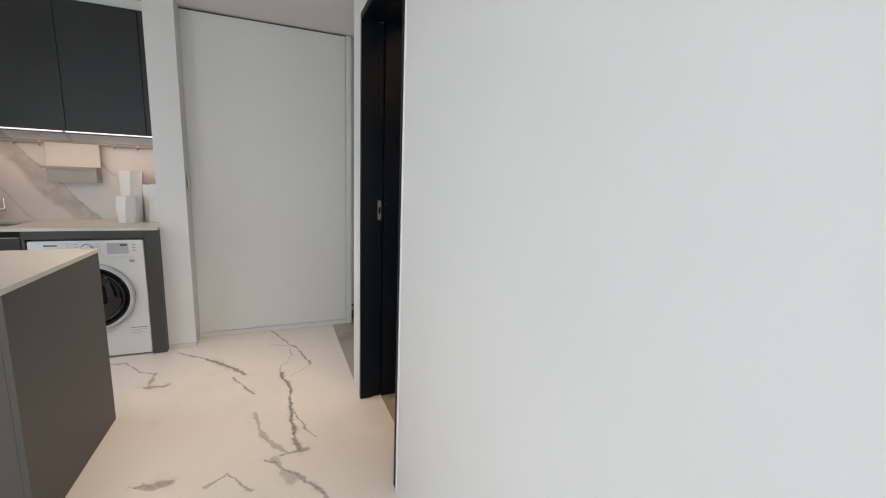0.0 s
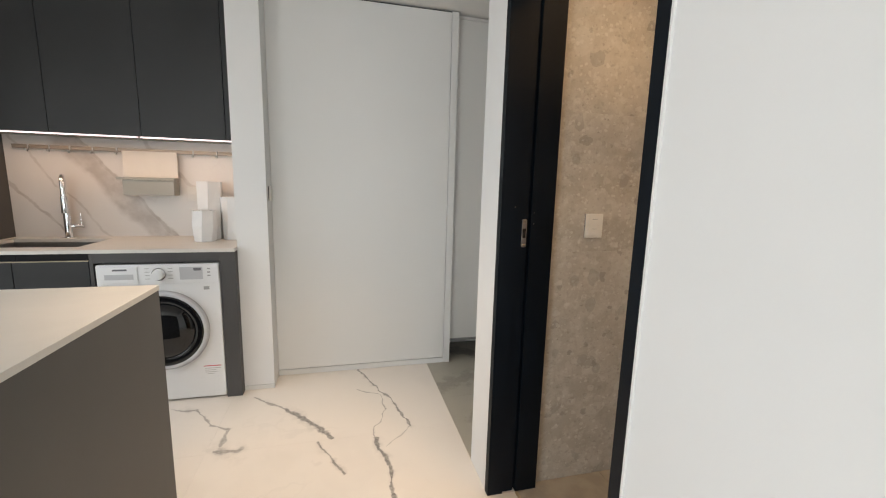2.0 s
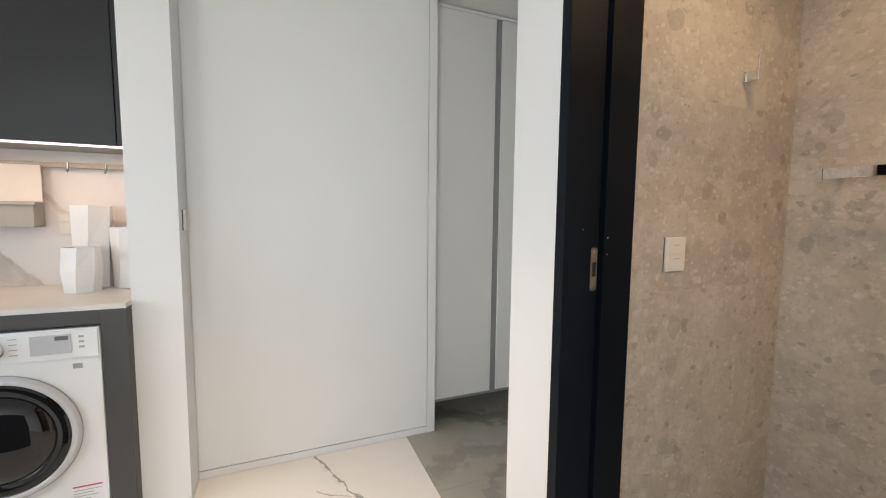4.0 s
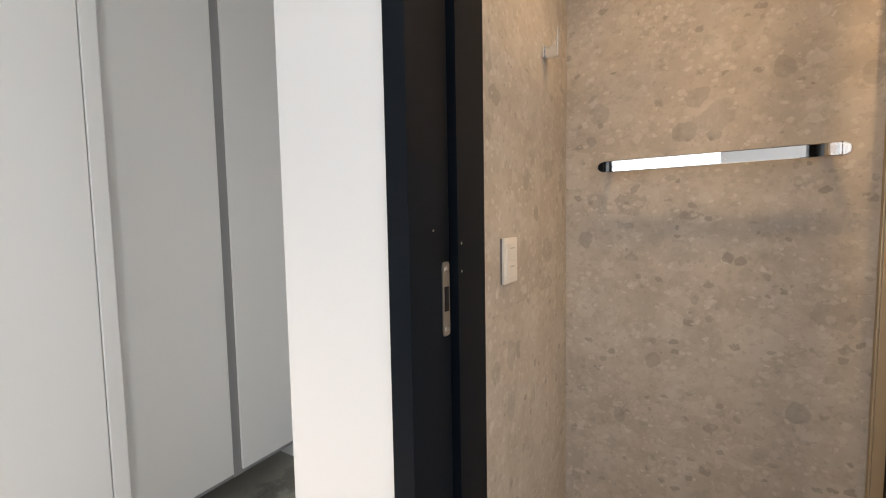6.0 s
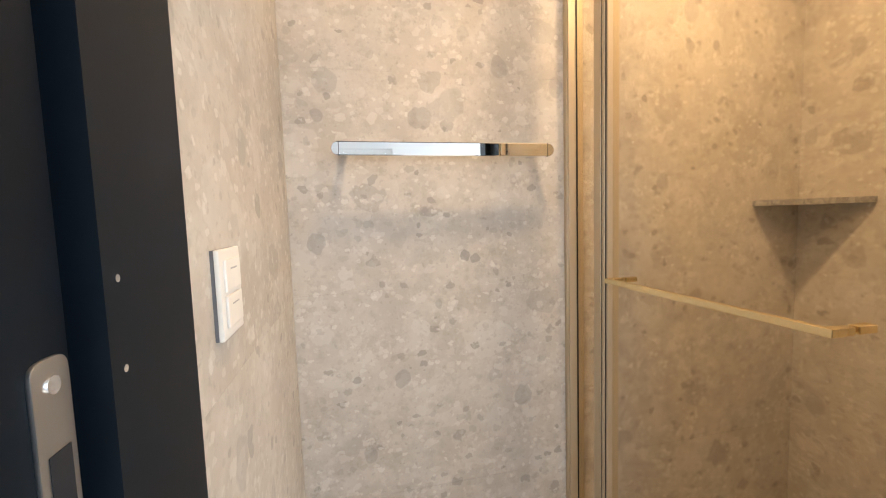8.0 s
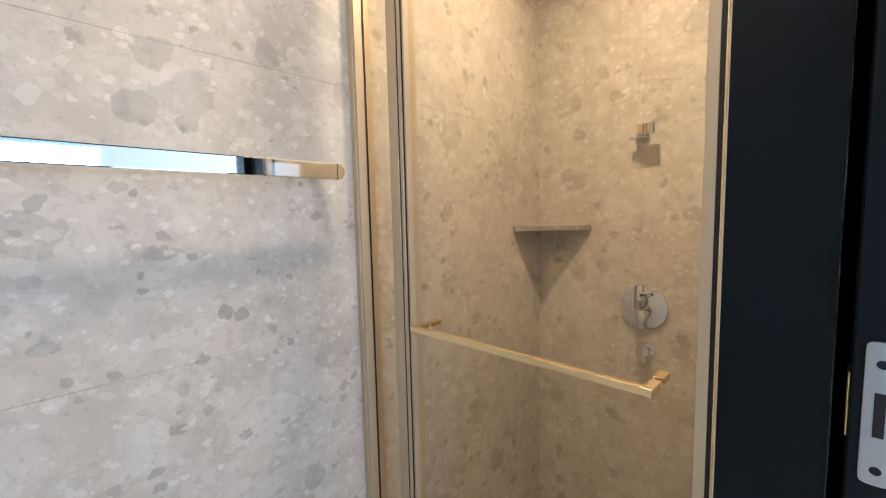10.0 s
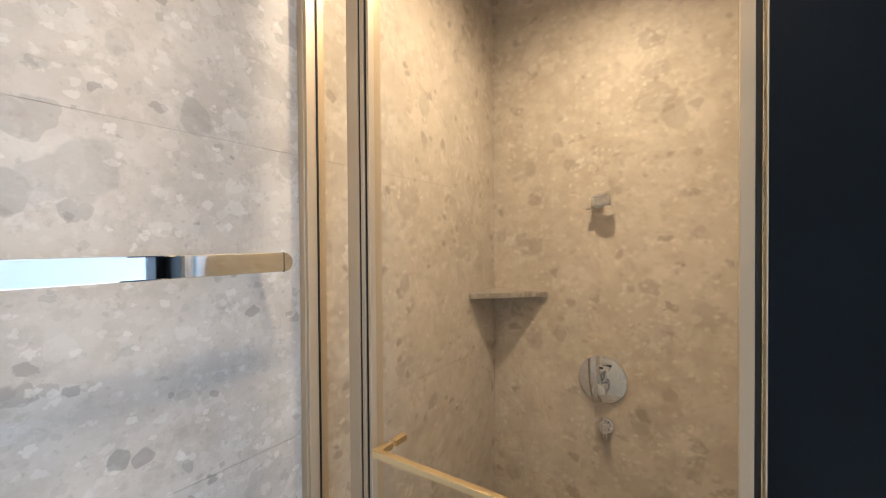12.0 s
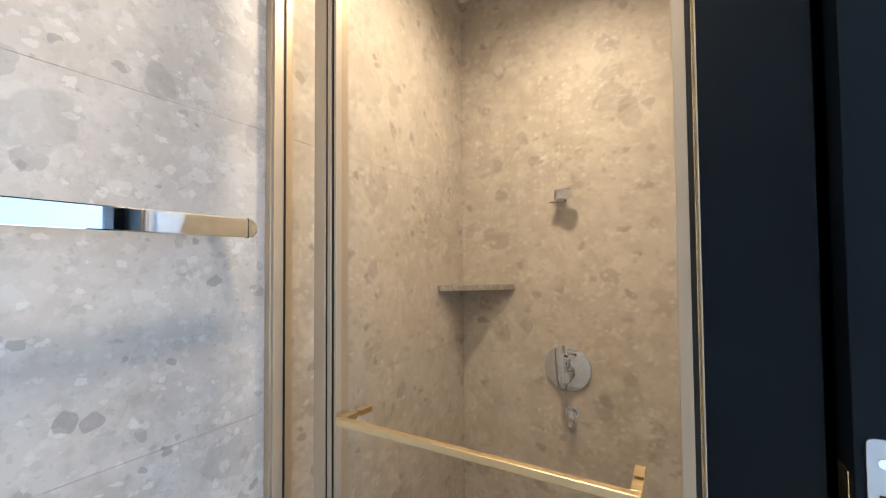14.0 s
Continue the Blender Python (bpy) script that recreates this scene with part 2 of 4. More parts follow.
g.color(g.mix(g.ramp(streak, 0.38, 0.62), (0.22, 0.205, 0.19), (0.33, 0.315, 0.29)))
outdoor_ground = painted("outdoor_paving", (0.28, 0.28, 0.27), 0.8, 0.2, 0.6, 0.3)
chrome = metal("polished_chrome", (0.82, 0.83, 0.85), 0.03)
steel = metal("satin_steel", (0.52, 0.52, 0.52), 0.34, 1.0)
sink_steel = metal("brushed_sink_steel", (0.45, 0.44, 0.43), 0.30, 1.0)
brass = metal("satin_brass", (0.86, 0.70, 0.40), 0.26)
bronze = metal("champagne_bronze_profile", (0.50, 0.42, 0.30), 0.46, 1.0)
bronze.node_tree.nodes["Principled BSDF"].inputs["Metallic"].default_value = 0.55
rail_metal = metal("taupe_rail_metal", (0.30, 0.26, 0.22), 0.5, 1.0)

BACK_SPOTS = [(-0.105, 1.615, 0.030, 0.45), (-0.420, 1.560, 0.036, 0.40), (-0.388, 1.548, 0.028, 0.40), (-0.440, 1.578, 0.026, 0.40), (-0.459, 1.156, 0.014, 0.9), (-0.485, 1.150, 0.011, 0.8),
              (-0.622, 0.735, 0.028, 0.55), (-0.268, 0.824, 0.024, 0.55), (-0.065, 1.207, 0.024, 0.6), (-0.080, 1.530, 0.016, 0.6),
              (-0.329, 1.525, 0.020, 0.55), (-0.565, 1.668, 0.026, 0.5), (-0.378, 1.025, 0.012, 0.5), (-0.546, 1.108, 0.010, 0.6),
              (-0.354, 1.527, 0.022, 0.55), (-0.410, 1.508, 0.012, 0.55), (-0.428, 1.509, 0.012, 0.55), (-0.466, 1.752, 0.018, 0.3), (-0.173, 0.625, 0.022, 0.5), (-0.737, 1.624, 0.024, 0.45), (-1.10, 1.356, 0.022, 0.45),
              (-1.197, 1.768, 0.018, 0.5), (-1.198, 1.871, 0.030, 0.35), (-0.828, 1.443, 0.026, 0.35)]
END_SPOTS = [(0.379, 1.853, 0.040, 0.4), (0.834, 1.732, 0.024, 0.5), (0.737, 1.824, 0.022, 0.5), (0.953, 1.491, 0.022, 0.4),
             (0.728, 1.139, 0.024, 0.55), (0.471, 0.886, 0.036, 0.4), (0.822, 1.107, 0.030, 0.35), (0.909, 0.592, 0.03, 0.45)]
LEFT_SPOTS = [(0.458, 0.961, 0.030, 0.45), (0.457, 0.833, 0.028, 0.45), (0.569, 1.375, 0.024, 0.5), (0.367, 0.946, 0.022, 0.45),
              (0.515, 0.533, 0.022, 0.45), (0.30, 0.62, 0.020, 0.4), (0.62, 0.80, 0.022, 0.35), (0.33, 1.46, 0.020, 0.35)]
tile_back = terrazzo("stone_look_tile_back", BACK_SPOTS, "x", 0.0)
tile_end = terrazzo("stone_look_tile_end", END_SPOTS, "y", 0.0)
tile_left = terrazzo("stone_look_tile_left", LEFT_SPOTS, "y")
tile_plain = terrazzo("stone_look_tile", [], "y")

# veins of the floor: half width, strength, then points in plan
VEINS = [(0.010, 0.7, (-0.51, 1.29), (-0.39, 0.97), (-0.32, 0.86), (-0.25, 0.54)),
         (0.005, 0.5, (-0.53, 1.01), (-0.38, 0.92), (-0.37, 0.72), (-0.45, 0.55), (-0.45, 0.48)),
         (0.005, 0.35, (-0.25, 0.54), (-0.40, 0.39)),
         (0.013, 0.8, (-0.45, 0.48), (-0.40, 0.24), (-0.40, -0.11), (-0.39, -0.30)),
         (0.026, 0.7, (-0.40, -0.30), (-0.385, -0.41)), (0.016, 0.6, (-0.46, -0.41), (-0.34, -0.41)),
         (0.007, 0.6, (-0.40, 0.01), (-0.34, -0.22), (-0.28, -0.33)),
         (0.022, 0.45, (-0.60, 0.0), (-0.53, -0.28), (-0.44, -0.40)),
         (0.012, 0.6, (-1.15, 1.02), (-0.95, 0.86)),
         (0.021, 0.75, (-0.95, 0.86), (-0.79, 0.68), (-0.67, 0.51)),
         (0.011, 0.7, (-0.73, 0.49), (-0.69, 0.38), (-0.61, 0.23)),
         (0.012, 0.55, (-1.59, 0.98), (-1.44, 0.94), (-1.32, 0.76), (-1.22, 0.70), (-1.22, 0.57)),
         (0.035, 0.6, (-1.24, 0.52), (-1.13, 0.51)),
         (0.014, 0.6, (-0.53, -0.42), (-0.35, -0.63), (-0.27, -0.80)),
         (0.030, 0.35, (-0.50, -0.43), (-0.42, -0.60)),
         (0.035, 0.6, (-1.04, -0.43), (-0.91, -0.45)),
         (0.012, 0.5, (-0.76, -0.52), (-0.68, -0.46), (-0.59, -0.61))]
floor_marble = marble("white_marble_tile", (0.77, 0.725, 0.675), VEINS, extra=0.12)
splash_marble = marble("white_marble_backsplash", (0.70, 0.67, 0.64), [], (0.42, 0.38, 0.35), 0.3, 0.3)
ENTRY_VEINS = [(0.11, 0.55, (0.25, 1.50), (0.55, 1.34), (0.95, 1.30)), (0.05, 0.5, (0.62, 1.22), (0.80, 1.12), (0.97, 1.16)),
               (0.014, 0.75, (0.97, 0.98), (0.80, 0.98), (0.62, 0.88), (0.52, 0.70), (0.50, 0.52)), (0.10, 0.30, (0.05, 0.95), (0.30, 1.05), (0.55, 0.98)),
               (0.05, 0.3, (0.12, 0.55), (0.30, 0.80), (0.45, 0.86))]
entry_marble = marble("grey_marble_tile", (0.37, 0.35, 0.30), ENTRY_VEINS, (0.12, 0.12, 0.105), 0.3, 0.3)
bath_floor_tile = painted("grey_beige_floor_tile", (0.36, 0.33, 0.29), 0.55, 0.18, 9.0, 0.2)

# diagonal grey bands of the backsplash slab
g = Graph(splash_marble)
slope = g.vec("DOT_PRODUCT", g.pos, (0.76, 0.0, 0.65), 1)
wave = g.math("ADD", slope, g.math("MULTIPLY_ADD", g.noise(g.pos, 3.5, 5), 0.16, -0.08))
bands = None
for centre, half, k in ((-0.758, 0.085, 0.75), (-0.700, 0.018, 0.9), (-1.17, 0.012, 0.6), (-0.98, 0.010, 0.4), (-0.40, 0.016, 0.5)):
    v = g.math("MULTIPLY", g.ramp(g.math("ABSOLUTE", g.math("SUBTRACT", wave, centre)), half * 0.4, half, 1.0, 0.0), k)
    bands = v if bands is None else g.math("MAXIMUM", bands, v)
before = g.bsdf.inputs["Base Color"].links[0].from_socket
g.color(g.mix(g.math("MULTIPLY", bands, g.ramp(g.noise(g.pos, 9.0, 5), 0.3, 0.65, 0.45, 1.0)), before, (0.38, 0.33, 0.29)))


def pane(name, tint, gloss=0.05):
    """Clear or tinted sheet glass."""
    m = bpy.data.materials.new(name)
    m.use_nodes = True
    t = m.node_tree
    t.nodes.clear()
    out = t.nodes.new("ShaderNodeOutputMaterial")
    mix, clear, shine = (t.nodes.new("ShaderNode" + k) for k in ("MixShader", "BsdfTransparent", "BsdfGlossy"))
    facing = t.nodes.new("ShaderNodeLayerWeight")
    facing.inputs["Blend"].default_value = 0.5
    power, gloss_share = t.nodes.new("ShaderNodeMath"), t.nodes.new("ShaderNodeMath")
    power.operation, gloss_share.operation = "POWER", "MULTIPLY_ADD"
    power.inputs[1].default_value = 5.0
    gloss_share.inputs[1].default_value, gloss_share.inputs[2].default_value = 0.5, 0.02
    t.links.new(facing.outputs["Facing"], power.inputs[0])
    t.links.new(power.outputs[0], gloss_share.inputs[0])
    clear.inputs["Color"].default_value = (*tint, 1)
    shine.inputs["Roughness"].default_value = gloss
    t.links.new(gloss_share.outputs[0], mix.inputs[0])
    t.links.new(clear.outputs[0], mix.inputs[1])
    t.links.new(shine.outputs[0], mix.inputs[2])
    t.links.new(mix.outputs[0], out.inputs["Surface"])
    return m


bronze_glass = pane("bronze_tinted_glass", (0.965, 0.935, 0.875), 0.02)
window_glass = pane("clear_window_glass", (0.97, 0.98, 0.98), 0.02)
door_glass = material("dark_washer_glass", (0.006, 0.007, 0.009), 0.04, spec=0.55)


def glowing(name, color, strength):
    m = bpy.data.materials.new(name)
    m.use_nodes = True
    b = m.node_tree.nodes["Principled BSDF"]
    b.inputs["Base Color"].default_value = (0.8, 0.8, 0.8, 1)
    b.inputs["Emission Color"].default_value = (*color, 1)
    b.inputs["Emission Strength"].default_value = strength
    return m


led_glow = glowing("led_strip_glow", (1.0, 0.84, 0.88), 2.2)
warm_glow = glowing("warm_lamp_glow", (1.0, 0.80, 0.55), 8.0)

# ---- mesh helpers ----
def slab(bm, x0, x1, y0, y1, z0, z1, bevel=0.0, seg=2):
    made = bmesh.ops.create_cube(bm, size=1, matrix=Matrix.LocRotScale(
        ((x0 + x1) / 2, (y0 + y1) / 2, (z0 + z1) / 2), None, (abs(x1 - x0), abs(y1 - y0), abs(z1 - z0))))["verts"]
    if bevel:
        edges = list({e for v in made for e in v.link_edges})
        bmesh.ops.bevel(bm, geom=edges, offset=bevel, segments=seg, affect="EDGES", profile=0.6)
    return bm


def rod(bm, a, b, r, r2=None, seg=24, bevel=0.0):
    a, b = Vector(a), Vector(b)
    turn = (b - a).to_track_quat("Z", "Y").to_matrix().to_4x4()
    made = bmesh.ops.create_cone(bm, cap_ends=True, segments=seg, radius1=r, radius2=r if r2 is None else r2,
                                 depth=(b - a).length, matrix=Matrix.Translation((a + b) / 2) @ turn)["verts"]
    if bevel:
        rim = [e for e in {e for v in made for e in v.link_edges} if any(len(f.verts) > 4 for f in e.link_faces)]
        bmesh.ops.bevel(bm, geom=rim, offset=bevel, segments=2, affect="EDGES", profile=0.6)
    return bm


def tube(bm, pts, r, seg=12):
    pts = [Vector(p) for p in pts]
    rings, side = [], None
    for i, p in enumerate(pts):
        d = (pts[min(i + 1, len(pts) - 1)] - pts[max(i - 1, 0)]).normalized()
        side = (side if side is not None else Vector((0.31, 0.17, 0.93))).cross(d).cross(d).normalized() * -1
        up = d.cross(side)
        rings.append([bm.verts.new(p + r * (math.cos(k * math.tau / seg) * side + math.sin(k * math.tau / seg) * up)) for k in range(seg)])
    for a, b in zip(rings[:-1], rings[1:]):
        for k in range(seg):
            bm.faces.new((a[k], a[(k + 1) % seg], b[(k + 1) % seg], b[k]))
    bm.faces.new(rings[0][::-1])
    bm.faces.new(rings[-1])
    return bm


def prism(bm, outline, axis, lo, hi, bevel=0.0):
    """A flat outline drawn out along an axis from lo to hi."""
    def place(u, v, w):
        return {"x": (w, u, v), "y": (u, w, v), "z": (u, v, w)}[axis]
    a = [bm.verts.new(place(u, v, lo)) for u, v in outline]
    b = [bm.verts.new(place(u, v, hi)) for u, v in outline]
    n = len(a)
    faces = [bm.faces.new(a[::-1]), bm.faces.new(b)] + [bm.faces.new((a[i], a[(i + 1) % n], b[(i + 1) % n], b[i])) for i in range(n)]
    bmesh.ops.recalc_face_normals(bm, faces=faces)
    if bevel:
        rim = list({e for f in faces[:2] for e in f.edges})
        bmesh.ops.bevel(bm, geom=rim, offset=bevel, segments=2, affect="EDGES", profile=0.6)
    return bm


def part(name, bm, mat, parent=None, label="", smooth=False, loc=(0, 0, 0)):
    bmesh.ops.recalc_face_normals(bm, faces=bm.faces)
    me = bpy.data.meshes.new(name)
    bm.to_mesh(me)
    bm.free()
    me.materials.append(mat)
    for f in me.polygons:
        f.use_smooth = smooth
    ob = new(name, me)
    ob.location = loc
    if parent is not None:
        ob.parent = parent
    if label:
        tagged(ob, label)
    return ob


def smooth_part(name, bm, mat, parent=None, label=""):
    """Round thing: smooth but for its sharp rims."""
    ob = part(name, bm, mat, parent, label, smooth=True)
    ob.data.set_sharp_from_angle(angle=radians(35))
    return ob


def thing(name, at, label, category, group="", kind=""):
    ob = new(name)
    ob.location = at
    return tagged(ob, label, category, group, kind)


def box(name, x0, x1, y0, y1, z0, z1, mat, parent=None, label="", bevel=0.0):
    """A box part in world metres, even under a parent that stands elsewhere."""
    ox, oy, oz = parent.matrix_basis.translation if parent is not None else (0, 0, 0)
    if parent is not None and parent.parent is not None:
        o2 = parent.parent.matrix_basis.translation
        ox, oy, oz = ox + o2[0], oy + o2[1], oz + o2[2]
    return part(name, slab(bmesh.new(), x0 - ox, x1 - ox, y0 - oy, y1 - oy, z0 - oz, z1 - oz, bevel), mat, parent, label)


def structure(name, ob_label, *boxes, mat):
    bm = bmesh.new()
    for b in boxes:
        slab(bm, *b)
    ob = part(name, bm, mat)
    return tagged(ob, ob_label, kind="structure")


# ---- the plan: x to the shower room, y along the hall ----
XB, YF, XI = 0.985, -1.647, 0.216       # shower room: back wall, end wall, front wall's inner face
CEIL, BCEIL = 2.495, 2.41
HALL_END, KITCHEN_BACK = 1.30, 1.67
OUT, FAR = -3.30, -5.70                 # outer wall with windows, far end of the living room

tagged(box("ground", -60, 60, -60, 60, -0.4, -0.30, outdoor_ground), "grey paved ground outside the house", kind="structure")
screed = structure("floor", "white marble-look porcelain floor with grey veins", (OUT - 0.2, 0.13, FAR - 0.2, KITCHEN_BACK + 0.2, -0.25, -0.0015), mat=pale_grout)
structure("floor_entry", "grey marble-look floor of the entry", (0.135, 1.2, 0.05, 1.9, -0.25, -0.010), mat=grout)
structure("floor_bath", "grey-beige tiled floor of the shower room", (0.135, 1.2, -1.85, 0.05, -0.25, -0.012), mat=grout)
structure("ceiling", "plain white hall and kitchen ceiling", (OUT - 0.2, -0.0, FAR - 0.2, KITCHEN_BACK + 0.2, CEIL, CEIL + 0.15), (0.0, 1.2, 0.10, KITCHEN_BACK + 0.2, CEIL, CEIL + 0.15), mat=white_ceiling)
structure("ceiling_bath", "plain white shower room ceiling", (0.10, 1.2, YF - 0.15, 0.10, BCEIL, BCEIL + 0.2), mat=white_ceiling)
# walls
structure("wall_hall", "white painted wall beside the shower room door", (0.0, XI - 0.010, FAR, -0.826, 0, CEIL), (0.0, XI - 0.010, -0.826, 0.0, 2.20, CEIL), mat=white_wall)
structure("wall_entry_corner", "white painted wall end between door and entry", (0.0, XB + 0.2, 0.012, 0.203, -0.02, CEIL), (0.0, 0.12, -0.006, 0.012, -0.02, CEIL), mat=white_wall)
wall_left = structure("wall_bath_left", "stone-look tiled wall with the light switch", (0.2275, XB + 0.2, 0.0012, 0.0118, -0.02, BCEIL), mat=grout)
wall_back = structure("wall_bath_back", "stone-look tiled back wall of the shower room", (XB + 0.0012, XB + 0.2, YF - 0.2, 0.0010, -0.02, BCEIL), mat=grout)
wall_end = structure("wall_bath_end", "stone-look tiled end wall of the shower", (XI - 0.009, XB + 0.0011, YF - 0.2, YF - 0.0012, -0.02, BCEIL), mat=grout)
wall_front = structure("wall_bath_front", "stone-look tiled inner side of the hall wall", (XI - 0.0099, XI - 0.0095, YF, -0.826, 0, BCEIL), mat=grout)
structure("wall_entry_outer", "white painted outer wall of the entry", (XB, XB + 0.2, 0.204, KITCHEN_BACK + 0.2, -0.02, CEIL), mat=white_wall)
structure("wall_kitchen", "white painted wall behind the kitchen", (OUT, XB - 0.001, KITCHEN_BACK + 0.002, KITCHEN_BACK + 0.2, -0.02, CEIL), mat=white_wall)
W3 = (-1.70, -0.20, 0.25, 2.25)         # window opening of the end wall: x0, x1, z0, z1
structure("wall_living_end", "white painted end wall of the living room with a window opening",
          (OUT, W3[0], FAR - 0.2, FAR, 0, CEIL), (W3[1], 0.3, FAR - 0.2, FAR, 0, CEIL),
          (W3[0], W3[1], FAR - 0.2, FAR, 0, W3[2]), (W3[0], W3[1], FAR - 0.2, FAR, W3[3], CEIL), mat=white_wall)
W1, W2 = (-0.72, 0.95, 0.25, 2.15), (-4.35, -2.45, 0.25, 2.25)   # window openings: y0, y1, z0, z1
structure("wall_windows", "white painted outer wall with two window openings",
          (OUT - 0.2, OUT, FAR - 0.2, W2[0], 0, CEIL), (OUT - 0.2, OUT, W2[1], W1[0], 0, CEIL), (OUT - 0.2, OUT, W1[1], KITCHEN_BACK + 0.2, 0, CEIL),
          (OUT - 0.2, OUT, W2[0], W2[1], 0, W2[2]), (OUT - 0.2, OUT, W2[0], W2[1], W2[3], CEIL),
          (OUT - 0.2, OUT, W1[0], W1[1], 0, W1[2]), (OUT - 0.2, OUT, W1[0], W1[1], W1[3], CEIL), mat=white_wall)


def window(name, u0, u1, z0, z1, side):
    """A two-pane sliding window in the long outer wall (side "x") or the end wall (side "y")."""
    at = OUT if side == "x" else FAR
    middle = (u0 + u1) / 2
    origin = (at - 0.1, middle, z0) if side == "x" else (middle, at - 0.1, z0)
    w = thing(name, origin, "white-framed two-pane sliding window", "window", kind="structure")

    def piece(name, d0, d1, a, b, c, d, mat, bevel=0.0):
        span = (at + d0, at + d1, a, b) if side == "x" else (a, b, at + d0, at + d1)
        return box(name, *span, c, d, mat, w, bevel=bevel)

    for a in ((u0, u1, z0, z0 + 0.06), (u0, u1, z1 - 0.06, z1), (u0, u0 + 0.06, z0 + 0.06, z1 - 0.06), (u1 - 0.06, u1, z0 + 0.06, z1 - 0.06),
              (middle - 0.03, middle + 0.03, z0 + 0.06, z1 - 0.06)):
        piece("window_frame", -0.14, -0.08, *a, white_panel, 0.003)
    for a, b in ((u0 + 0.06, middle - 0.03), (middle + 0.03, u1 - 0.06)):
        piece("pane", -0.113, -0.107, a, b, z0 + 0.06, z1 - 0.06, window_glass).visible_shadow = False
    piece("window_sill", -0.08, 0.03, u0, u1, z0 - 0.02, z0 + 0.003, white_panel, 0.003)


window("window_1", *W1, "x")
window("window_2", *W2, "x")
window("window_3", *W3, "y")

# ---- hall: door frame of the shower room ----
def rounded_plate(x0, x1, z0, z1, y0, y1):
    """A thin upright plate with softly rounded ends."""
    cx, half, r = (x0 + x1) / 2, (x1 - x0) / 2, 0.0085
    outline = []
    for z, side, start in ((z1 - r, 1, 0.0), (z0 + r, -1, math.pi)):
        for k in range(11):
            a = start + math.pi * k / 10
            outline.append((cx + half * math.copysign(abs(math.cos(a)) ** 0.6, math.cos(a)), z + side * r * abs(math.sin(a)) ** 0.6))
    return prism(bmesh.new(), outline, "y", y0, y1, 0.0006)


def door_frame():
    f = thing("door_1", (0.0, -0.4, 0.0), "black pocket-door frame with its leaf slid into the wall", "door", kind="structure")
    top = 2.16
    # strike side: two stops with a channel between them
    outline = [(-0.003, -0.006), (-0.003, -0.040), (0.066, -0.040), (0.066, -0.030), (0.117, -0.030), (0.117, -0.016), (0.127, -0.016), (0.127, -0.040), (0.226, -0.040), (0.226, 0.002), (0.12, 0.002), (0.12, -0.006)]
    bm = prism(bmesh.new(), [(u, v + 0.4) for u, v in outline], "z", 0.001, top)
    part("strike_jamb", bm, black_frame, f)
    plate = part("strike_plate", rounded_plate(0.093, 0.114, 1.100, 1.214, -0.0318 + 0.4, -0.0298 + 0.4), steel, f, "satin steel strike plate")
    # dark slab on the plate: the hole's shade as colour, nothing is cut
    box("latch_hole", 0.0975, 0.110, -0.0322, -0.0317, 1.138, 1.176, black_hollow, plate)
    for z in (1.111, 1.203):
        smooth_part("screw", rod(bmesh.new(), (0.1035, -0.0316 + 0.4, z), (0.1035, -0.0326 + 0.4, z), 0.0038, seg=12), chrome, f)
    for x, z in ((0.055, 1.262), (0.138, 1.240), (0.138, 1.196)):
        smooth_part("screw", rod(bmesh.new(), (x, -0.0398 + 0.4, z), (x, -0.0405 + 0.4, z), 0.0020, seg=10), chrome, f)
    # pocket side: two linings with the leaf between them
    box("pocket_lining", -0.003, 0.068, -0.821, -0.781, 0.001, top, black_frame, f, bevel=0.001)
    box("pocket_lining", 0.134, 0.236, -0.826, -0.785, 0.001, top, black_frame, f, bevel=0.001)
    # block that fills the pocket with its shade as near-black colour
    box("pocket_shadow_gap", 0.070, 0.132, -0.90, -0.826, 0.001, top, black_hollow, f)
    leaf = box("door_leaf", 0.080, 0.120, -0.825, -0.764, 0.008, top - 0.01, black_frame, f, "black door leaf in its pocket", 0.0015)
    part("lock_plate", rounded_plate(0.088, 0.112, 1.060, 1.206, 0.4 - 0.7642, 0.4 - 0.7615), steel, leaf, "satin steel lock plate")
    smooth_part("screw", rod(bmesh.new(), (0.100, 0.4 - 0.7615, 1.184), (0.100, 0.4 - 0.7602, 1.184), 0.0045, seg=12), chrome, f)
    smooth_part("screw", rod(bmesh.new(), (0.100, 0.4 - 0.7615, 1.076), (0.100, 0.4 - 0.7602, 1.076), 0.0045, seg=12), chrome, f)
    box("latch_hook", 0.096, 0.104, -0.7618, -0.7608, 1.11, 1.155, black_hollow, f)
    box("edge_pull", 0.1202, 0.1225, -0.800, -0.772, 1.10, 1.168, brass, f, "small brass flush pull", 0.001)
    # head and hall-side trims
    for a, b in ((-0.003, 0.085), (0.124, 0.226)):
        box("head_jamb", a, b, -0.821, -0.006, top, top + 0.036, black_frame, f, bevel=0.001)
    box("head_track", 0.085, 0.124, -0.821, -0.006, top + 0.012, top + 0.036, black_hollow, f)
    box("edge_bead", -0.006, 0.004, -0.828, -0.8215, 0.0, top + 0.04, white_panel, f, "thin white edge bead", 0.001)
    box("threshold", 0.126, 0.140, -0.785, -0.040, -0.011, 0.001, bronze, f, "thin metal floor threshold", 0.001)


door_frame()

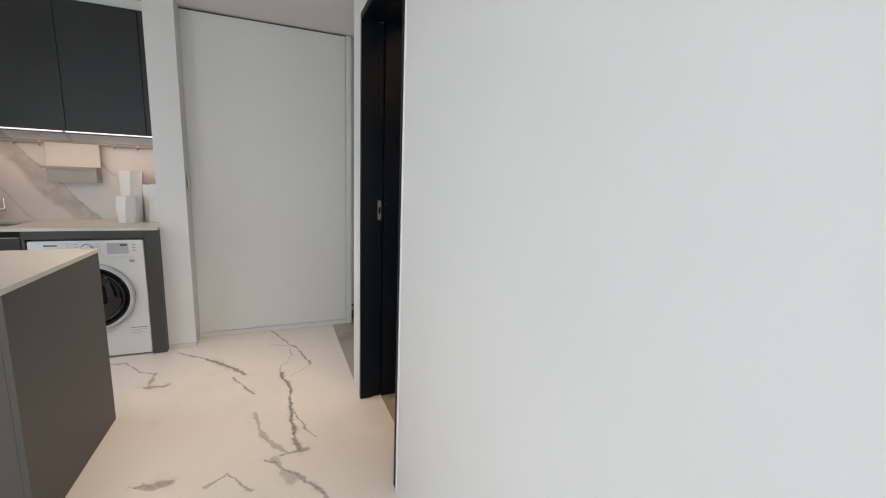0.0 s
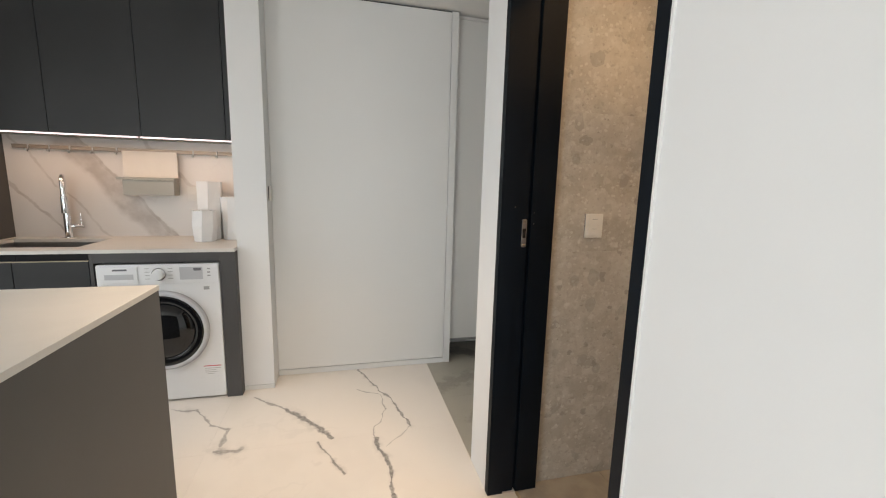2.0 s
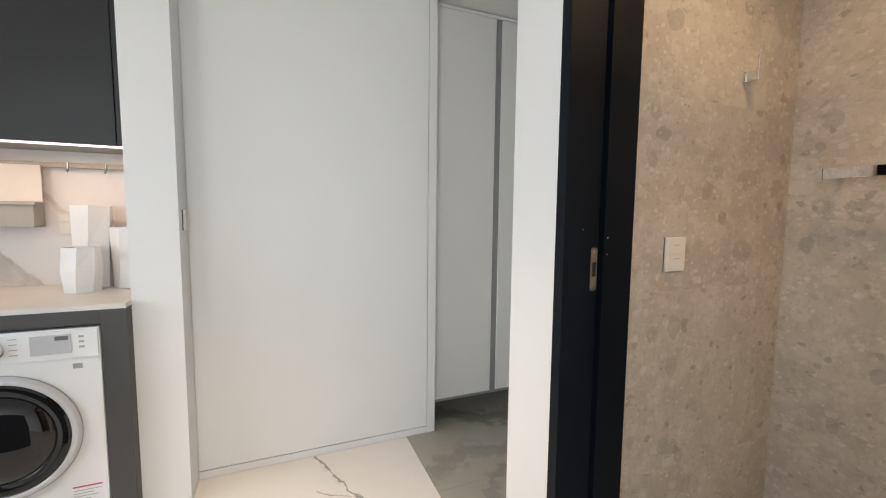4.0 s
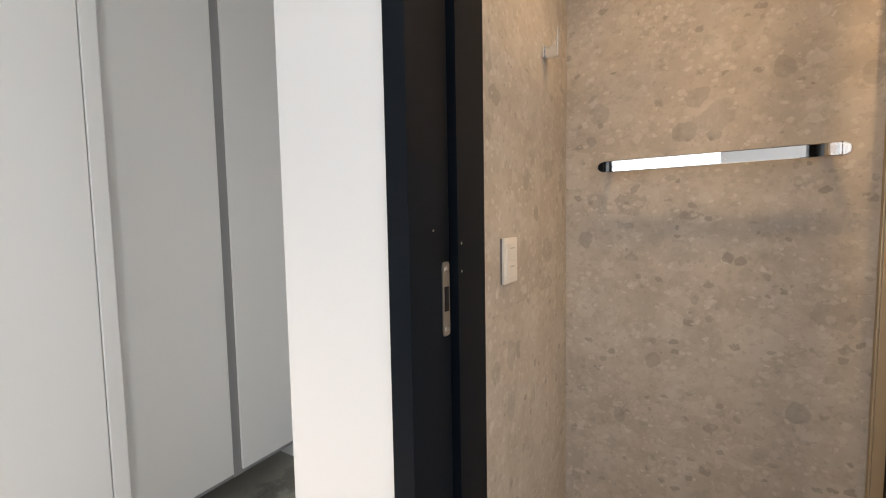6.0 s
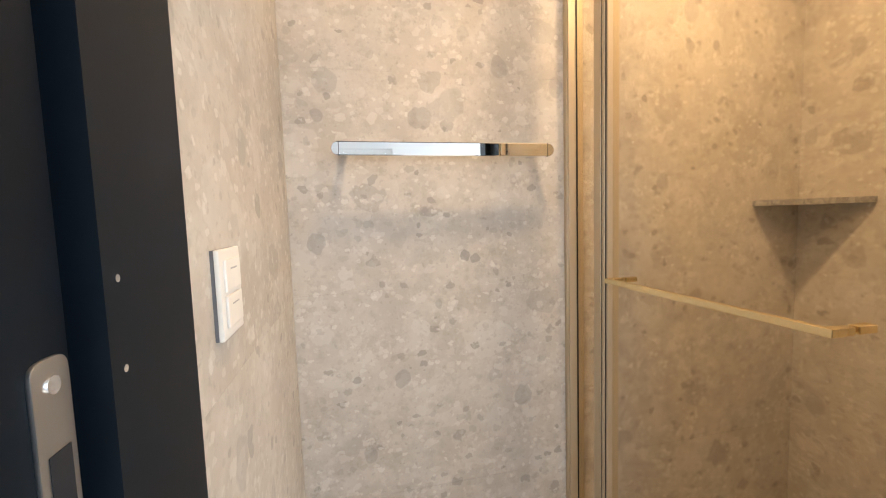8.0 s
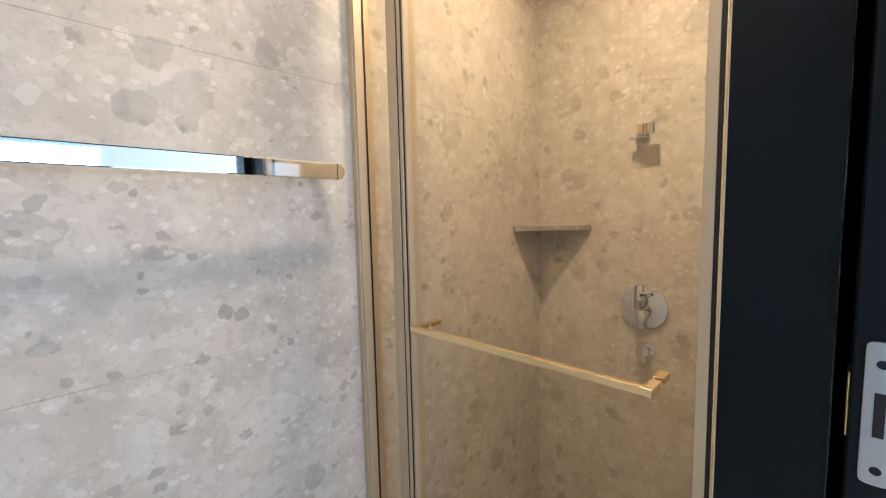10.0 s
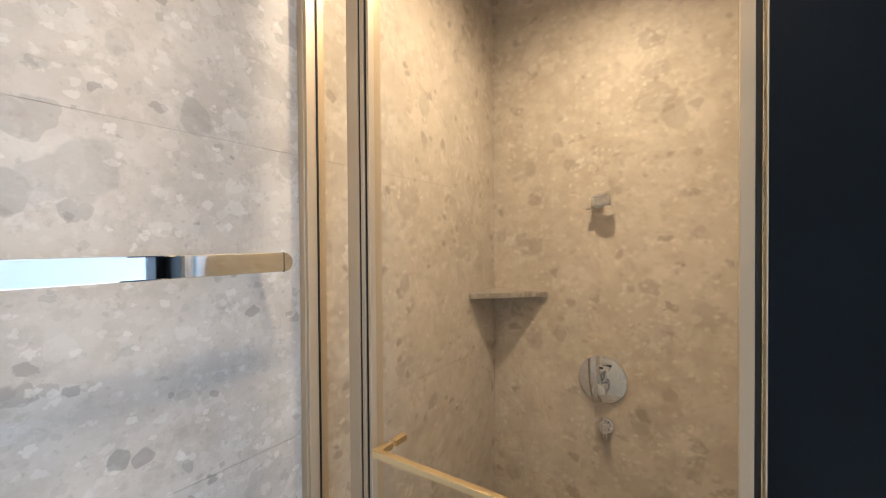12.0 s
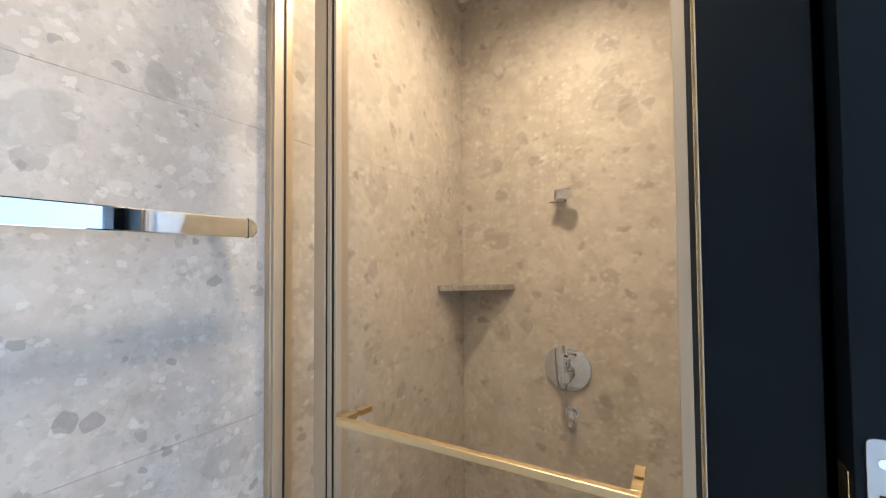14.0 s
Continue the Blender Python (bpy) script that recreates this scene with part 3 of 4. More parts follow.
# ---- hall end: white flush panel, pier, wall control ----
panel = thing("wall_panel", (-0.43, HALL_END, 0.0), "white flush full-height wall panel above a shadow gap", "wall panel")
box("backing", -1.047, 0.139, HALL_END + 0.022, KITCHEN_BACK, 0.0, CEIL, slate, panel)
box("face", -1.0465, 0.126, HALL_END, HALL_END + 0.02, 0.043, 2.480, white_panel, panel, bevel=0.002)
box("casing", 0.1285, 0.176, HALL_END - 0.004, HALL_END + 0.03, 0.001, 2.486, white_panel, panel, bevel=0.003)
box("casing", 0.140, 0.1758, HALL_END + 0.0302, 1.375, 0.001, 2.486, white_panel, panel)
tagged(box("baseboard", -1.0465, 0.128, HALL_END + 0.002, HALL_END + 0.02, 0.0, 0.038, white_panel), "low white baseboard strip under the panel", kind="structure")
pier = structure("wall_pier", "white pier between kitchen and hall", (-1.226, -1.047, 1.13, KITCHEN_BACK, 0.031, CEIL), mat=white_wall)
tagged(box("baseboard", -1.2255, -1.0475, 1.132, 1.30, 0.0, 0.027, white_panel), "white baseboard strip of the pier", kind="structure")
# strip with the gap's shade put into its colour
tagged(box("trim", -1.2245, -1.0485, 1.136, 1.30, 0.026, 0.032, black_hollow), "near-black strip painted as the shadow gap over the baseboard", kind="structure")
ctl = thing("wall_control", (-1.047, 1.255, 1.26), "slim white control plate on the pier", "switch")
box("plate", -1.0472, -1.033, 1.192, 1.245, 1.214, 1.308, switch_plastic, ctl, bevel=0.0015)
box("edge", -1.0471, -1.0432, 1.1900, 1.1919, 1.216, 1.306, rubber, ctl)

# ---- entry: tall floating shoe cabinet ----
cab = thing("shoe_cabinet", (0.58, 1.5, 0.13), "tall white floating shoe cabinet with grey grip channels", "cabinet")
box("carcass", 0.177, XB - 0.002, 1.382, KITCHEN_BACK, 0.135, 2.490, grey_laminate, cab)
box("grip_channel", 0.581, 0.626, 1.372, 1.3815, 0.14, 2.466, grey_laminate, cab)
box("cabinet_door", 0.179, 0.581, 1.36, 1.380, 0.163, 2.468, white_panel, cab, bevel=0.0015)
box("cabinet_door", 0.626, XB - 0.003, 1.36, 1.380, 0.163, 2.468, white_panel, cab, bevel=0.0015)
box("top_filler", 0.177, XB - 0.003, 1.362, 1.381, 2.472, 2.490, white_panel, cab)

# ---- ceiling lamps ----
def downlight(x, y, z):
    d = thing("ceiling_light", (x, y, z), "small round recessed warm ceiling downlight, inferred or added", "ceiling light", "recessed downlights")
    bm = bmesh.new()
    rod(bm, (0, 0, -0.006), (0, 0, 0.0), 0.052, 0.056, 32)
    smooth_part("ring", bm, white_panel, d)
    smooth_part("lens", rod(bmesh.new(), (0, 0, -0.0075), (0, 0, -0.006), 0.036, seg=28), warm_glow, d)


# the last two fixtures only go with the added living-room fill
for at in ((0.46, -0.38, BCEIL), (0.56, -1.12, BCEIL), (-0.80, 0.22, CEIL), (-0.85, -1.6, CEIL), (-2.3, -1.3, CEIL), (-2.3, -3.6, CEIL)):
    downlight(*at)

# ---- shower room: fittings ----
def switch(x0, x1, z0, z1):
    s = thing("light_switch", ((x0 + x1) / 2, 0, (z0 + z1) / 2), "white double rocker light switch on the tiled wall", "light switch")
    # thin dark grey layer that shows as a dark rim round the plate
    box("back_frame", x0 + 0.0005, x1 - 0.0005, -0.0034, 0.0, z0 + 0.0005, z1 - 0.0005, mark_grey, s, "dark grey layer behind the plate")
    box("plate", x0, x1, -0.0092, -0.0035, z0, z1, switch_plastic, s, bevel=0.0018)
    m = (z0 + z1) / 2
    for a, b in ((m + 0.002, z1 - 0.012), (z0 + 0.012, m - 0.002)):
        r = box("rocker", x0 + 0.012, x1 - 0.012, -0.0127, -0.0091, a, b, switch_plastic, s, bevel=0.0015)
        box("mark", x0 + 0.028, x1 - 0.028, -0.0130, -0.0126, b - 0.012, b - 0.0102, grey_plastic, r)


switch(0.394, 0.476, 1.134, 1.236)


def towel_bar(y0, y1, x, z):
    t = thing("towel_bar", (XB, (y0 + y1) / 2, z), "polished chrome flat towel bar with rounded ends", "towel bar")
    h, n = 0.0165, 12
    o = t.location
    outline = []
    for k in range(n + 1):
        a = -math.pi / 2 + math.pi * k / n
        outline.append((y1 - h - o.y + h * math.cos(a), h * math.sin(a)))
    for k in range(n + 1):
        a = math.pi / 2 + math.pi * k / n
        outline.append((y0 + h - o.y + h * math.cos(a), h * math.sin(a)))
    smooth_part("bar", prism(bmesh.new(), outline, "x", x - o.x, x + 0.009 - o.x, 0.002), chrome, t)
    for face in t.children[0].data.polygons:
        face.use_smooth = len(face.vertices) == 4 and abs(face.normal.x) < 0.3
    for a, b in ((y0 + 0.0175, y0 + 0.0188), (y1 - 0.0188, y1 - 0.0175)):
        part("end_joint", slab(bmesh.new(), x - 0.0006 - o.x, x + 0.0096 - o.x, a - o.y, b - o.y, -h - 0.0005, h + 0.0005, 0.0003), rubber, t, "fine dark joint at the bar's end")
    for y in (y0 + 0.030, y1 - 0.030):
        part("bracket", slab(bmesh.new(), x + 0.008 - o.x, 0.0, y - 0.009 - o.y, y + 0.009 - o.y, -0.010, 0.010, 0.001), chrome, t)


towel_bar(-0.683, -0.114, 0.896, 1.432)


def hook(name, at, turn, label):
    """A square wall hook: its plate at the origin, the arm comes out along -y and turns up."""
    h = thing(name, at, label, "hook", "square wall hooks")
    h.rotation_euler = (0, 0, radians(turn))
    part("wall_plate", slab(bmesh.new(), -0.015, 0.015, -0.008, 0.0, -0.020, 0.012, 0.0015), chrome, h)
    part("arm", slab(bmesh.new(), -0.009, 0.009, -0.044, -0.0075, -0.020, 0.010, 0.0015), chrome, h)
    part("tip", slab(bmesh.new(), -0.009, 0.009, -0.044, -0.037, 0.0095, 0.056, 0.0015), chrome, h)


hook("robe_hook", (0.712, 0.0, 1.738), 0, "square chrome robe hook on the tiled wall")
bracket = thing("shower_holder", (0.600, YF, 1.596), "square chrome hand-shower holder on the tiled wall", "shower holder")
part("wall_plate", slab(bmesh.new(), -0.022, 0.022, 0.0, 0.012, -0.022, 0.022, 0.002), chrome, bracket)
part("arm", slab(bmesh.new(), -0.010, 0.014, 0.0115, 0.045, -0.016, 0.010, 0.002), chrome, bracket)
part("tongue", slab(bmesh.new(), 0.002, 0.028, 0.026, 0.044, -0.027, -0.0215, 0.002), chrome, bracket)
part("cradle", slab(bmesh.new(), -0.052, 0.003, 0.040, 0.062, -0.018, 0.018, 0.003), chrome, bracket)


def valve(x, z):
    v = thing("shower_valve", (x, YF, z), "round chrome shower mixer plate with two knobs", "shower valve")
    smooth_part("cover_plate", rod(bmesh.new(), (0, 0, 0), (0, 0.010, 0), 0.078, seg=64, bevel=0.003), chrome, v)
    low = smooth_part("mixer_knob", rod(bmesh.new(), (0, 0.009, -0.022), (0, 0.062, -0.022), 0.024, 0.021, 32, 0.003), chrome, v)
    part("lever", slab(bmesh.new(), -0.006, 0.006, 0.040, 0.052, -0.002, 0.030, 0.002), chrome, low)
    smooth_part("diverter_stem", rod(bmesh.new(), (0, 0.009, 0.042), (0, 0.040, 0.042), 0.013, seg=24, bevel=0.002), chrome, v)
    part("diverter_lever", slab(bmesh.new(), -0.030, 0.006, 0.030, 0.040, 0.040, 0.052, 0.003), chrome, v)
    o = thing("hose_outlet", (x - 0.012, YF, z - 0.152), "small round chrome hose outlet on the wall", "hose outlet")
    smooth_part("flange", rod(bmesh.new(), (0, 0, 0), (0, 0.008, 0), 0.025, seg=32, bevel=0.002), chrome, o)
    smooth_part("elbow", rod(bmesh.new(), (0, 0.007, 0), (0, 0.040, 0), 0.016, seg=24, bevel=0.003), chrome, o)
    smooth_part("thread", rod(bmesh.new(), (0, 0.028, -0.012), (0, 0.028, -0.034), 0.010, seg=20), chrome, o)


valve(0.585, 1.007)

shelf = thing("corner_shelf", (XB, YF, 1.287), "triangular grey stone corner shelf in the shower", "corner shelf")
part("shelf_plate", prism(bmesh.new(), [(0.0, 0.0), (-0.212, 0.0), (-0.212, 0.010), (-0.010, 0.196), (0.0, 0.196)], "z", -0.019, 0.0, 0.0015), shelf_stone, shelf)


def shower_screen():
    y, top = -0.795, 2.12
    s = thing("shower_screen", (0.6, y, 0.0), "bronze-framed tinted glass shower screen with pivot door", "shower screen")
    # wall profile at the back wall
    box("wall_profile", 0.968, XB - 0.001, y - 0.020, y + 0.034, 0.01, top, bronze, s, bevel=0.0015)
    box("wall_profile", 0.960, 0.9677, y - 0.014, y + 0.031, 0.01, top, bronze, s, bevel=0.001)
    box("seal", 0.9578, 0.9598, y + 0.0042, y + 0.008, 0.01, top, rubber, s)
    # post between the fixed pane and the door
    box("post", 0.826, 0.855, y - 0.020, y + 0.022, 0.01, top, bronze, s, bevel=0.0015)
    box("seal", 0.8215, 0.8257, y - 0.004, y + 0.0195, 0.01, top, rubber, s)
    box("door_stile", 0.8130, 0.8213, y - 0.014, y + 0.021, 0.02, top - 0.01, bronze, s, bevel=0.0015)
    box("seal", 0.8080, 0.8127, y - 0.004, y + 0.0175, 0.02, top - 0.01, rubber, s)
    box("door_stile", 0.8020, 0.8077, y - 0.014, y + 0.018, 0.02, top - 0.01, bronze, s, bevel=0.001)
    # closing side
    box("door_stile", 0.2462, 0.260, y - 0.010, y + 0.006, 0.02, top - 0.01, bronze, s, bevel=0.001)
    box("seal", 0.2408, 0.2460, y - 0.012, y + 0.006, 0.02, top - 0.01, rubber, s)
    box("wall_profile", 0.2354, 0.2374, y - 0.020, y + 0.010, 0.01, top, bronze, s, bevel=0.0008)
    box("bead", 0.2376, 0.2405, y - 0.018, y + 0.007, 0.01, top, brass, s, "bright brass edge bead", 0.0006)
    box("head_rail", XI + 0.001, XB - 0.001, y - 0.022, y + 0.024, top, top + 0.035, bronze, s, bevel=0.0015)
    box("sill", XI + 0.001, XB - 0.001, y - 0.022, y + 0.024, -0.012, 0.0095, bronze, s, bevel=0.0015)
    box("fixed_pane", 0.8553, 0.9576, y - 0.004, y + 0.004, 0.01, top, bronze_glass, s, "narrow fixed bronze glass pane").visible_shadow = False
    box("door_pane", 0.260, 0.8018, y - 0.004, y + 0.004, 0.02, top - 0.01, bronze_glass, s, "bronze glass door pane").visible_shadow = False
    # brass pull bar
    z, yb = 1.097, -0.755
    bm = bmesh.new()
    slab(bm, 0.300 - 0.6, 0.776 - 0.6, yb - 0.007 - y, yb + 0.006 - y, z - 0.006, z + 0.006, 0.0015)
    h = part("pull_bar", bm, brass, s, "satin brass square pull bar")
    for x in (0.300, 0.762):
        box("return_arm", x, x + 0.014, yb - 0.022, yb - 0.0062, z - 0.006, z + 0.006, brass, h, bevel=0.001)
        box("mount", x, x + 0.014, y + 0.0042, yb - 0.023, z - 0.0055, z + 0.0055, brass, h, bevel=0.001)
    for x in (0.300, 0.762):
        box("mount", x, x + 0.014, y - 0.036, y - 0.0042, z - 0.0055, z + 0.0055, brass, h, bevel=0.001)


shower_screen()

# ---- kitchen ----
CT, CF = 0.937, 1.07        # worktop height, cabinet fronts

def worktop():
    w = thing("worktop", (-1.95, 1.37, CT), "cream stone kitchen worktop with undermount sink cut-out", "worktop")
    x0, x1, y0, y1 = -2.655, -1.227, CF - 0.004, KITCHEN_BACK - 0.012
    sx0, sx1, sy0, sy1 = -2.60, -2.07, 1.19, 1.55
    for a in ((x0, sx0, y0, y1), (sx1, x1, y0, y1), (sx0, sx1, y0, sy0), (sx0, sx1, sy1, y1)):
        box("stone_slab", *a, CT - 0.02, CT, worktop_stone, w)
    s = thing("kitchen_sink", (-2.35, 1.37, CT - 0.2), "undermounted brushed steel single-bowl sink", "sink")
    for n, a in (("bowl_side", (sx0, sx0 + 0.002, sy0, sy1, 0.74, CT - 0.021)), ("bowl_side", (sx1 - 0.002, sx1, sy0, sy1, 0.74, CT - 0.021)),
                 ("bowl_side", (sx0, sx1, sy0, sy0 + 0.002, 0.74, CT - 0.021)), ("bowl_side", (sx0, sx1, sy1 - 0.002, sy1, 0.74, CT - 0.021)),
                 ("bowl_floor", (sx0, sx1, sy0, sy1, 0.737, 0.74))):
        box(n, *a, sink_steel, s)
    smooth_part("drain", rod(bmesh.new(), (0, 0.05, 0.0035), (0, 0.05, 0.006), 0.045, seg=28), chrome, s)


worktop()

f = thing("kitchen_faucet", (-2.333, 1.60, CT), "tall polished chrome pull-down kitchen faucet", "faucet")
f.rotation_euler = (0, 0, radians(27))
smooth_part("base_ring", rod(bmesh.new(), (0, 0, 0), (0, 0, 0.008), 0.027, seg=28, bevel=0.002), chrome, f)
smooth_part("column", rod(bmesh.new(), (0, 0, 0.007), (0, 0, 0.19), 0.021, 0.019, 28), chrome, f)
arc = [(0, 0, 0.18), (0, 0, 0.33)] + [(0, -0.07 + 0.07 * math.cos(a), 0.33 + 0.07 * math.sin(a)) for a in (0.4, 0.8, 1.2, 1.6, 2.0, 2.4, 2.8, 3.14)] + [(0, -0.14, 0.27)]
smooth_part("neck", tube(bmesh.new(), arc, 0.0135, 16), chrome, f)
smooth_part("spray_head", rod(bmesh.new(), (0, -0.14, 0.275), (0, -0.14, 0.17), 0.016, 0.019, 24, 0.002), chrome, f)
smooth_part("valve_body", rod(bmesh.new(), (0.015, 0, 0.075), (0.075, 0, 0.075), 0.014, seg=24, bevel=0.002), chrome, f)
smooth_part("lever", rod(bmesh.new(), (0.066, 0, 0.085), (0.066, 0, 0.16), 0.004, 0.003, 12), chrome, f)

# backsplash slab
tagged(box("trim_backsplash", -2.655, -1.227, KITCHEN_BACK - 0.012, KITCHEN_BACK, CT - 0.001, 1.70, splash_marble), "white marble backsplash slab with diagonal grey veins", kind="structure")

# base units
frame_unit = thing("appliance_housing", (-1.58, 1.3, 0.0), "dark grey housing panels round the washing machine", "cabinet")
box("side_panel", -1.311, -1.2265, CF, KITCHEN_BACK - 0.05, 0.0, CT - 0.0205, slate, frame_unit, bevel=0.001)
box("side_panel", -1.962, -1.945, CF, KITCHEN_BACK - 0.05, 0.0, CT - 0.0205, slate, frame_unit, bevel=0.001)
box("top_rail", -1.9445, -1.3115, CF, KITCHEN_BACK - 0.05, 0.861, CT - 0.0205, slate, frame_unit, bevel=0.001)
for x0, x1 in ((-2.31, -1.965), (-2.654, -2.313)):
    u = thing("base_cabinet", ((x0 + x1) / 2, 1.35, 0.0), "charcoal base cabinet with a recessed grip rail", "cabinet", "kitchen base cabinets")
    box("carcass", x0, x1, CF + 0.022, KITCHEN_BACK - 0.05, 0.10, 0.73, slate, u)
    box("cabinet_door", x0 + 0.001, x1 - 0.001, CF, CF + 0.02, 0.10, 0.872, charcoal, u, bevel=0.001)
    box("grip_edge", x0 + 0.001, x1 - 0.001, CF + 0.001, CF + 0.02, 0.8725, 0.876, bronze, u)
    box("grip_rail", x0, x1, CF + 0.035, CF + 0.05, 0.735, CT - 0.021, black_hollow, u)
    box("plinth", x0, x1, CF + 0.05, CF + 0.065, 0.0, 0.0995, slate, u)

# wall units
for n, (x0, x1) in enumerate(((-1.762, -1.303), (-2.221, -1.762), (-2.655, -2.221))):
    u = thing("wall_cabinet", ((x0 + x1) / 2, 1.5, 1.6), "charcoal handleless wall cabinet over the worktop", "cabinet", "kitchen wall cabinets")
    box("carcass", x0 + 0.001, x1 - 0.001, 1.352, KITCHEN_BACK, 1.598, 2.43, slate, u)
    box("cabinet_door", x0 + 0.002, x1 - 0.002, 1.33, 1.35, 1.580, 2.43, charcoal, u, bevel=0.001)
fill = thing("filler_panel", (-1.26, 1.5, 1.6), "charcoal filler panel beside the wall cabinets", "cabinet panel")
box("panel", -1.301, -1.227, 1.332, KITCHEN_BACK, 1.580, 2.43, charcoal, fill, bevel=0.001)
top = thing("cabinet_cornice", (-1.95, 1.5, 2.40), "white bulkhead over the wall cabinets", "bulkhead")
box("board", -2.655, -1.227, 1.34, KITCHEN_BACK, 2.4305, CEIL, white_wall, top)
led = thing("under_cabinet_light", (-1.95, 1.35, 1.6), "thin glowing light strip under the wall cabinets", "cabinet light")
box("diffuser", -2.655, -1.79, 1.334, 1.346, 1.571, 1.5785, led_glow, led)
box("diffuser", -1.770, -1.228, 1.334, 1.346, 1.571, 1.5785, led_glow, led)
box("joint", -1.795, -1.762, 1.336, 1.352, 1.567, 1.5705, mark_grey, led)
box("underside_board", -2.655, -1.228, 1.352, KITCHEN_BACK - 0.013, 1.581, 1.597, holder_grey, led)
tall = thing("tall_cabinet", (-2.98, 1.35, 0.0), "tall dark brown-grey cabinet at the end of the worktop", "cabinet")
box("carcass", OUT + 0.002, -2.657, CF + 0.002, KITCHEN_BACK, 0.0, 2.43, taupe, tall)
box("cabinet_door", OUT + 0.004, -2.659, CF - 0.018, CF + 0.001, 0.08, 2.43, charcoal, tall, bevel=0.001)
box("top_filler", OUT + 0.002, -2.657, CF + 0.002, KITCHEN_BACK, 2.4305, CEIL, white_wall, tall)

# rail with hooks and hanging holder
rail = thing("kitchen_rail", (-1.945, 1.62, 1.512), "satin steel utensil rail with small hooks", "rail")
part("rail_tube", slab(bmesh.new(), -0.640, 0.722, -0.006, 0.006, -0.012, 0.012, 0.002), rail_metal, rail)
for x in (-2.505, -2.394, -2.287, -2.165, -2.03, -1.585, -1.44):
    pts = [(x + 1.95, -0.008, 0.014), (x + 1.95, -0.010, -0.018), (x + 1.95, -0.020, -0.030), (x + 1.95, -0.030, -0.026), (x + 1.95, -0.032, -0.014)]
    smooth_part("rail_hook", tube(bmesh.new(), pts, 0.0045, 8), steel, rail)
for x in (-2.57, -1.30):
    smooth_part("rail_bracket", rod(bmesh.new(), (x + 1.95, 0.0, 0.0), (x + 1.95, 0.037, 0.0), 0.008, seg=14), steel, rail)
holder = thing("towel_holder", (-1.88, 1.6, 1.33), "white and grey hanging kitchen-roll holder on the rail", "holder")
box("back_board", -1.997, -1.679, 1.606, 1.612, 1.338, 1.508, worktop_stone, holder, bevel=0.001)
box("ledge", -2.011, -1.678, 1.535, 1.612, 1.322, 1.3375, holder_grey, holder, bevel=0.001)
box("box_front", -1.980, -1.688, 1.542, 1.548, 1.222, 1.3215, holder_grey, holder, bevel=0.001)
box("box_side", -1.694, -1.688, 1.5485, 1.640, 1.222, 1.3215, holder_grey, holder, bevel=0.001)
box("box_side", -1.980, -1.974, 1.5485, 1.640, 1.222, 1.3215, holder_grey, holder, bevel=0.001)
sock = thing("wall_socket", (-1.61, KITCHEN_BACK - 0.012, 1.24), "white double wall socket on the backsplash", "socket")
box("plate", -1.645, -1.565, KITCHEN_BACK - 0.022, KITCHEN_BACK - 0.012, 1.185, 1.285, switch_plastic, sock, bevel=0.002)
for z in (1.262, 1.212):
    box("outlet", -1.632, -1.578, KITCHEN_BACK - 0.0245, KITCHEN_BACK - 0.0218, z - 0.018, z + 0.018, switch_plastic, sock, bevel=0.002)


def faceted(name, x, y, r0, r1, h, sides, label, category, turn=0.0, waist=0.5):
    """A white faceted vessel: rings of few corners, each turned against the one below."""
    v = thing(name, (x, y, CT), label, category)
    bm = bmesh.new()
    rings = []
    for k, (t, r) in enumerate(((0.0, r0 * 0.92), (waist, r1), (1.0, r0))):
        rings.append([bm.verts.new((r * math.cos(turn + (i + 0.12 * k) * math.tau / sides), r * math.sin(turn + (i + 0.12 * k) * math.tau / sides), 0.001 + t * h)) for i in range(sides)])
    for k, (a, b) in enumerate(zip(rings[:-1], rings[1:])):
        for i in range(sides):
            j = (i + 1) % sides
            if k % 2 == 0:
                bm.faces.new((a[i], a[j], b[i])), bm.faces.new((a[j], b[j], b[i]))
            else:
                bm.faces.new((a[i], a[j], b[j])), bm.faces.new((a[i], b[j], b[i]))
    bm.faces.new(rings[0][::-1])
    inner = [bm.verts.new((p.co.x * 0.88, p.co.y * 0.88, p.co.z)) for p in rings[-1]]
    well = [bm.verts.new((p.co.x * 0.8, p.co.y * 0.8, p.co.z - h * 0.7)) for p in rings[-1]]
    for i in range(sides):
        j = (i + 1) % sides
        bm.faces.new((rings[-1][i], rings[-1][j], inner[j], inner[i]))
        bm.faces.new((inner[i], inner[j], well[j], well[i]))
    bm.faces.new(well)
    part("body", bm, ceramic, v)


faceted("vase", -1.478, 1.40, 0.070, 0.076, 0.20, 7, "short white faceted ceramic vase on the worktop", "vase", 0.2)
faceted("canister", -1.472, 1.53, 0.082, 0.078, 0.385, 6, "tall white angular ceramic canister on the worktop", "canister", 0.45)
faceted("vase", -1.315, 1.50, 0.085, 0.078, 0.285, 7, "white faceted ceramic vase beside the pier", "vase", 0.6, 0.4)


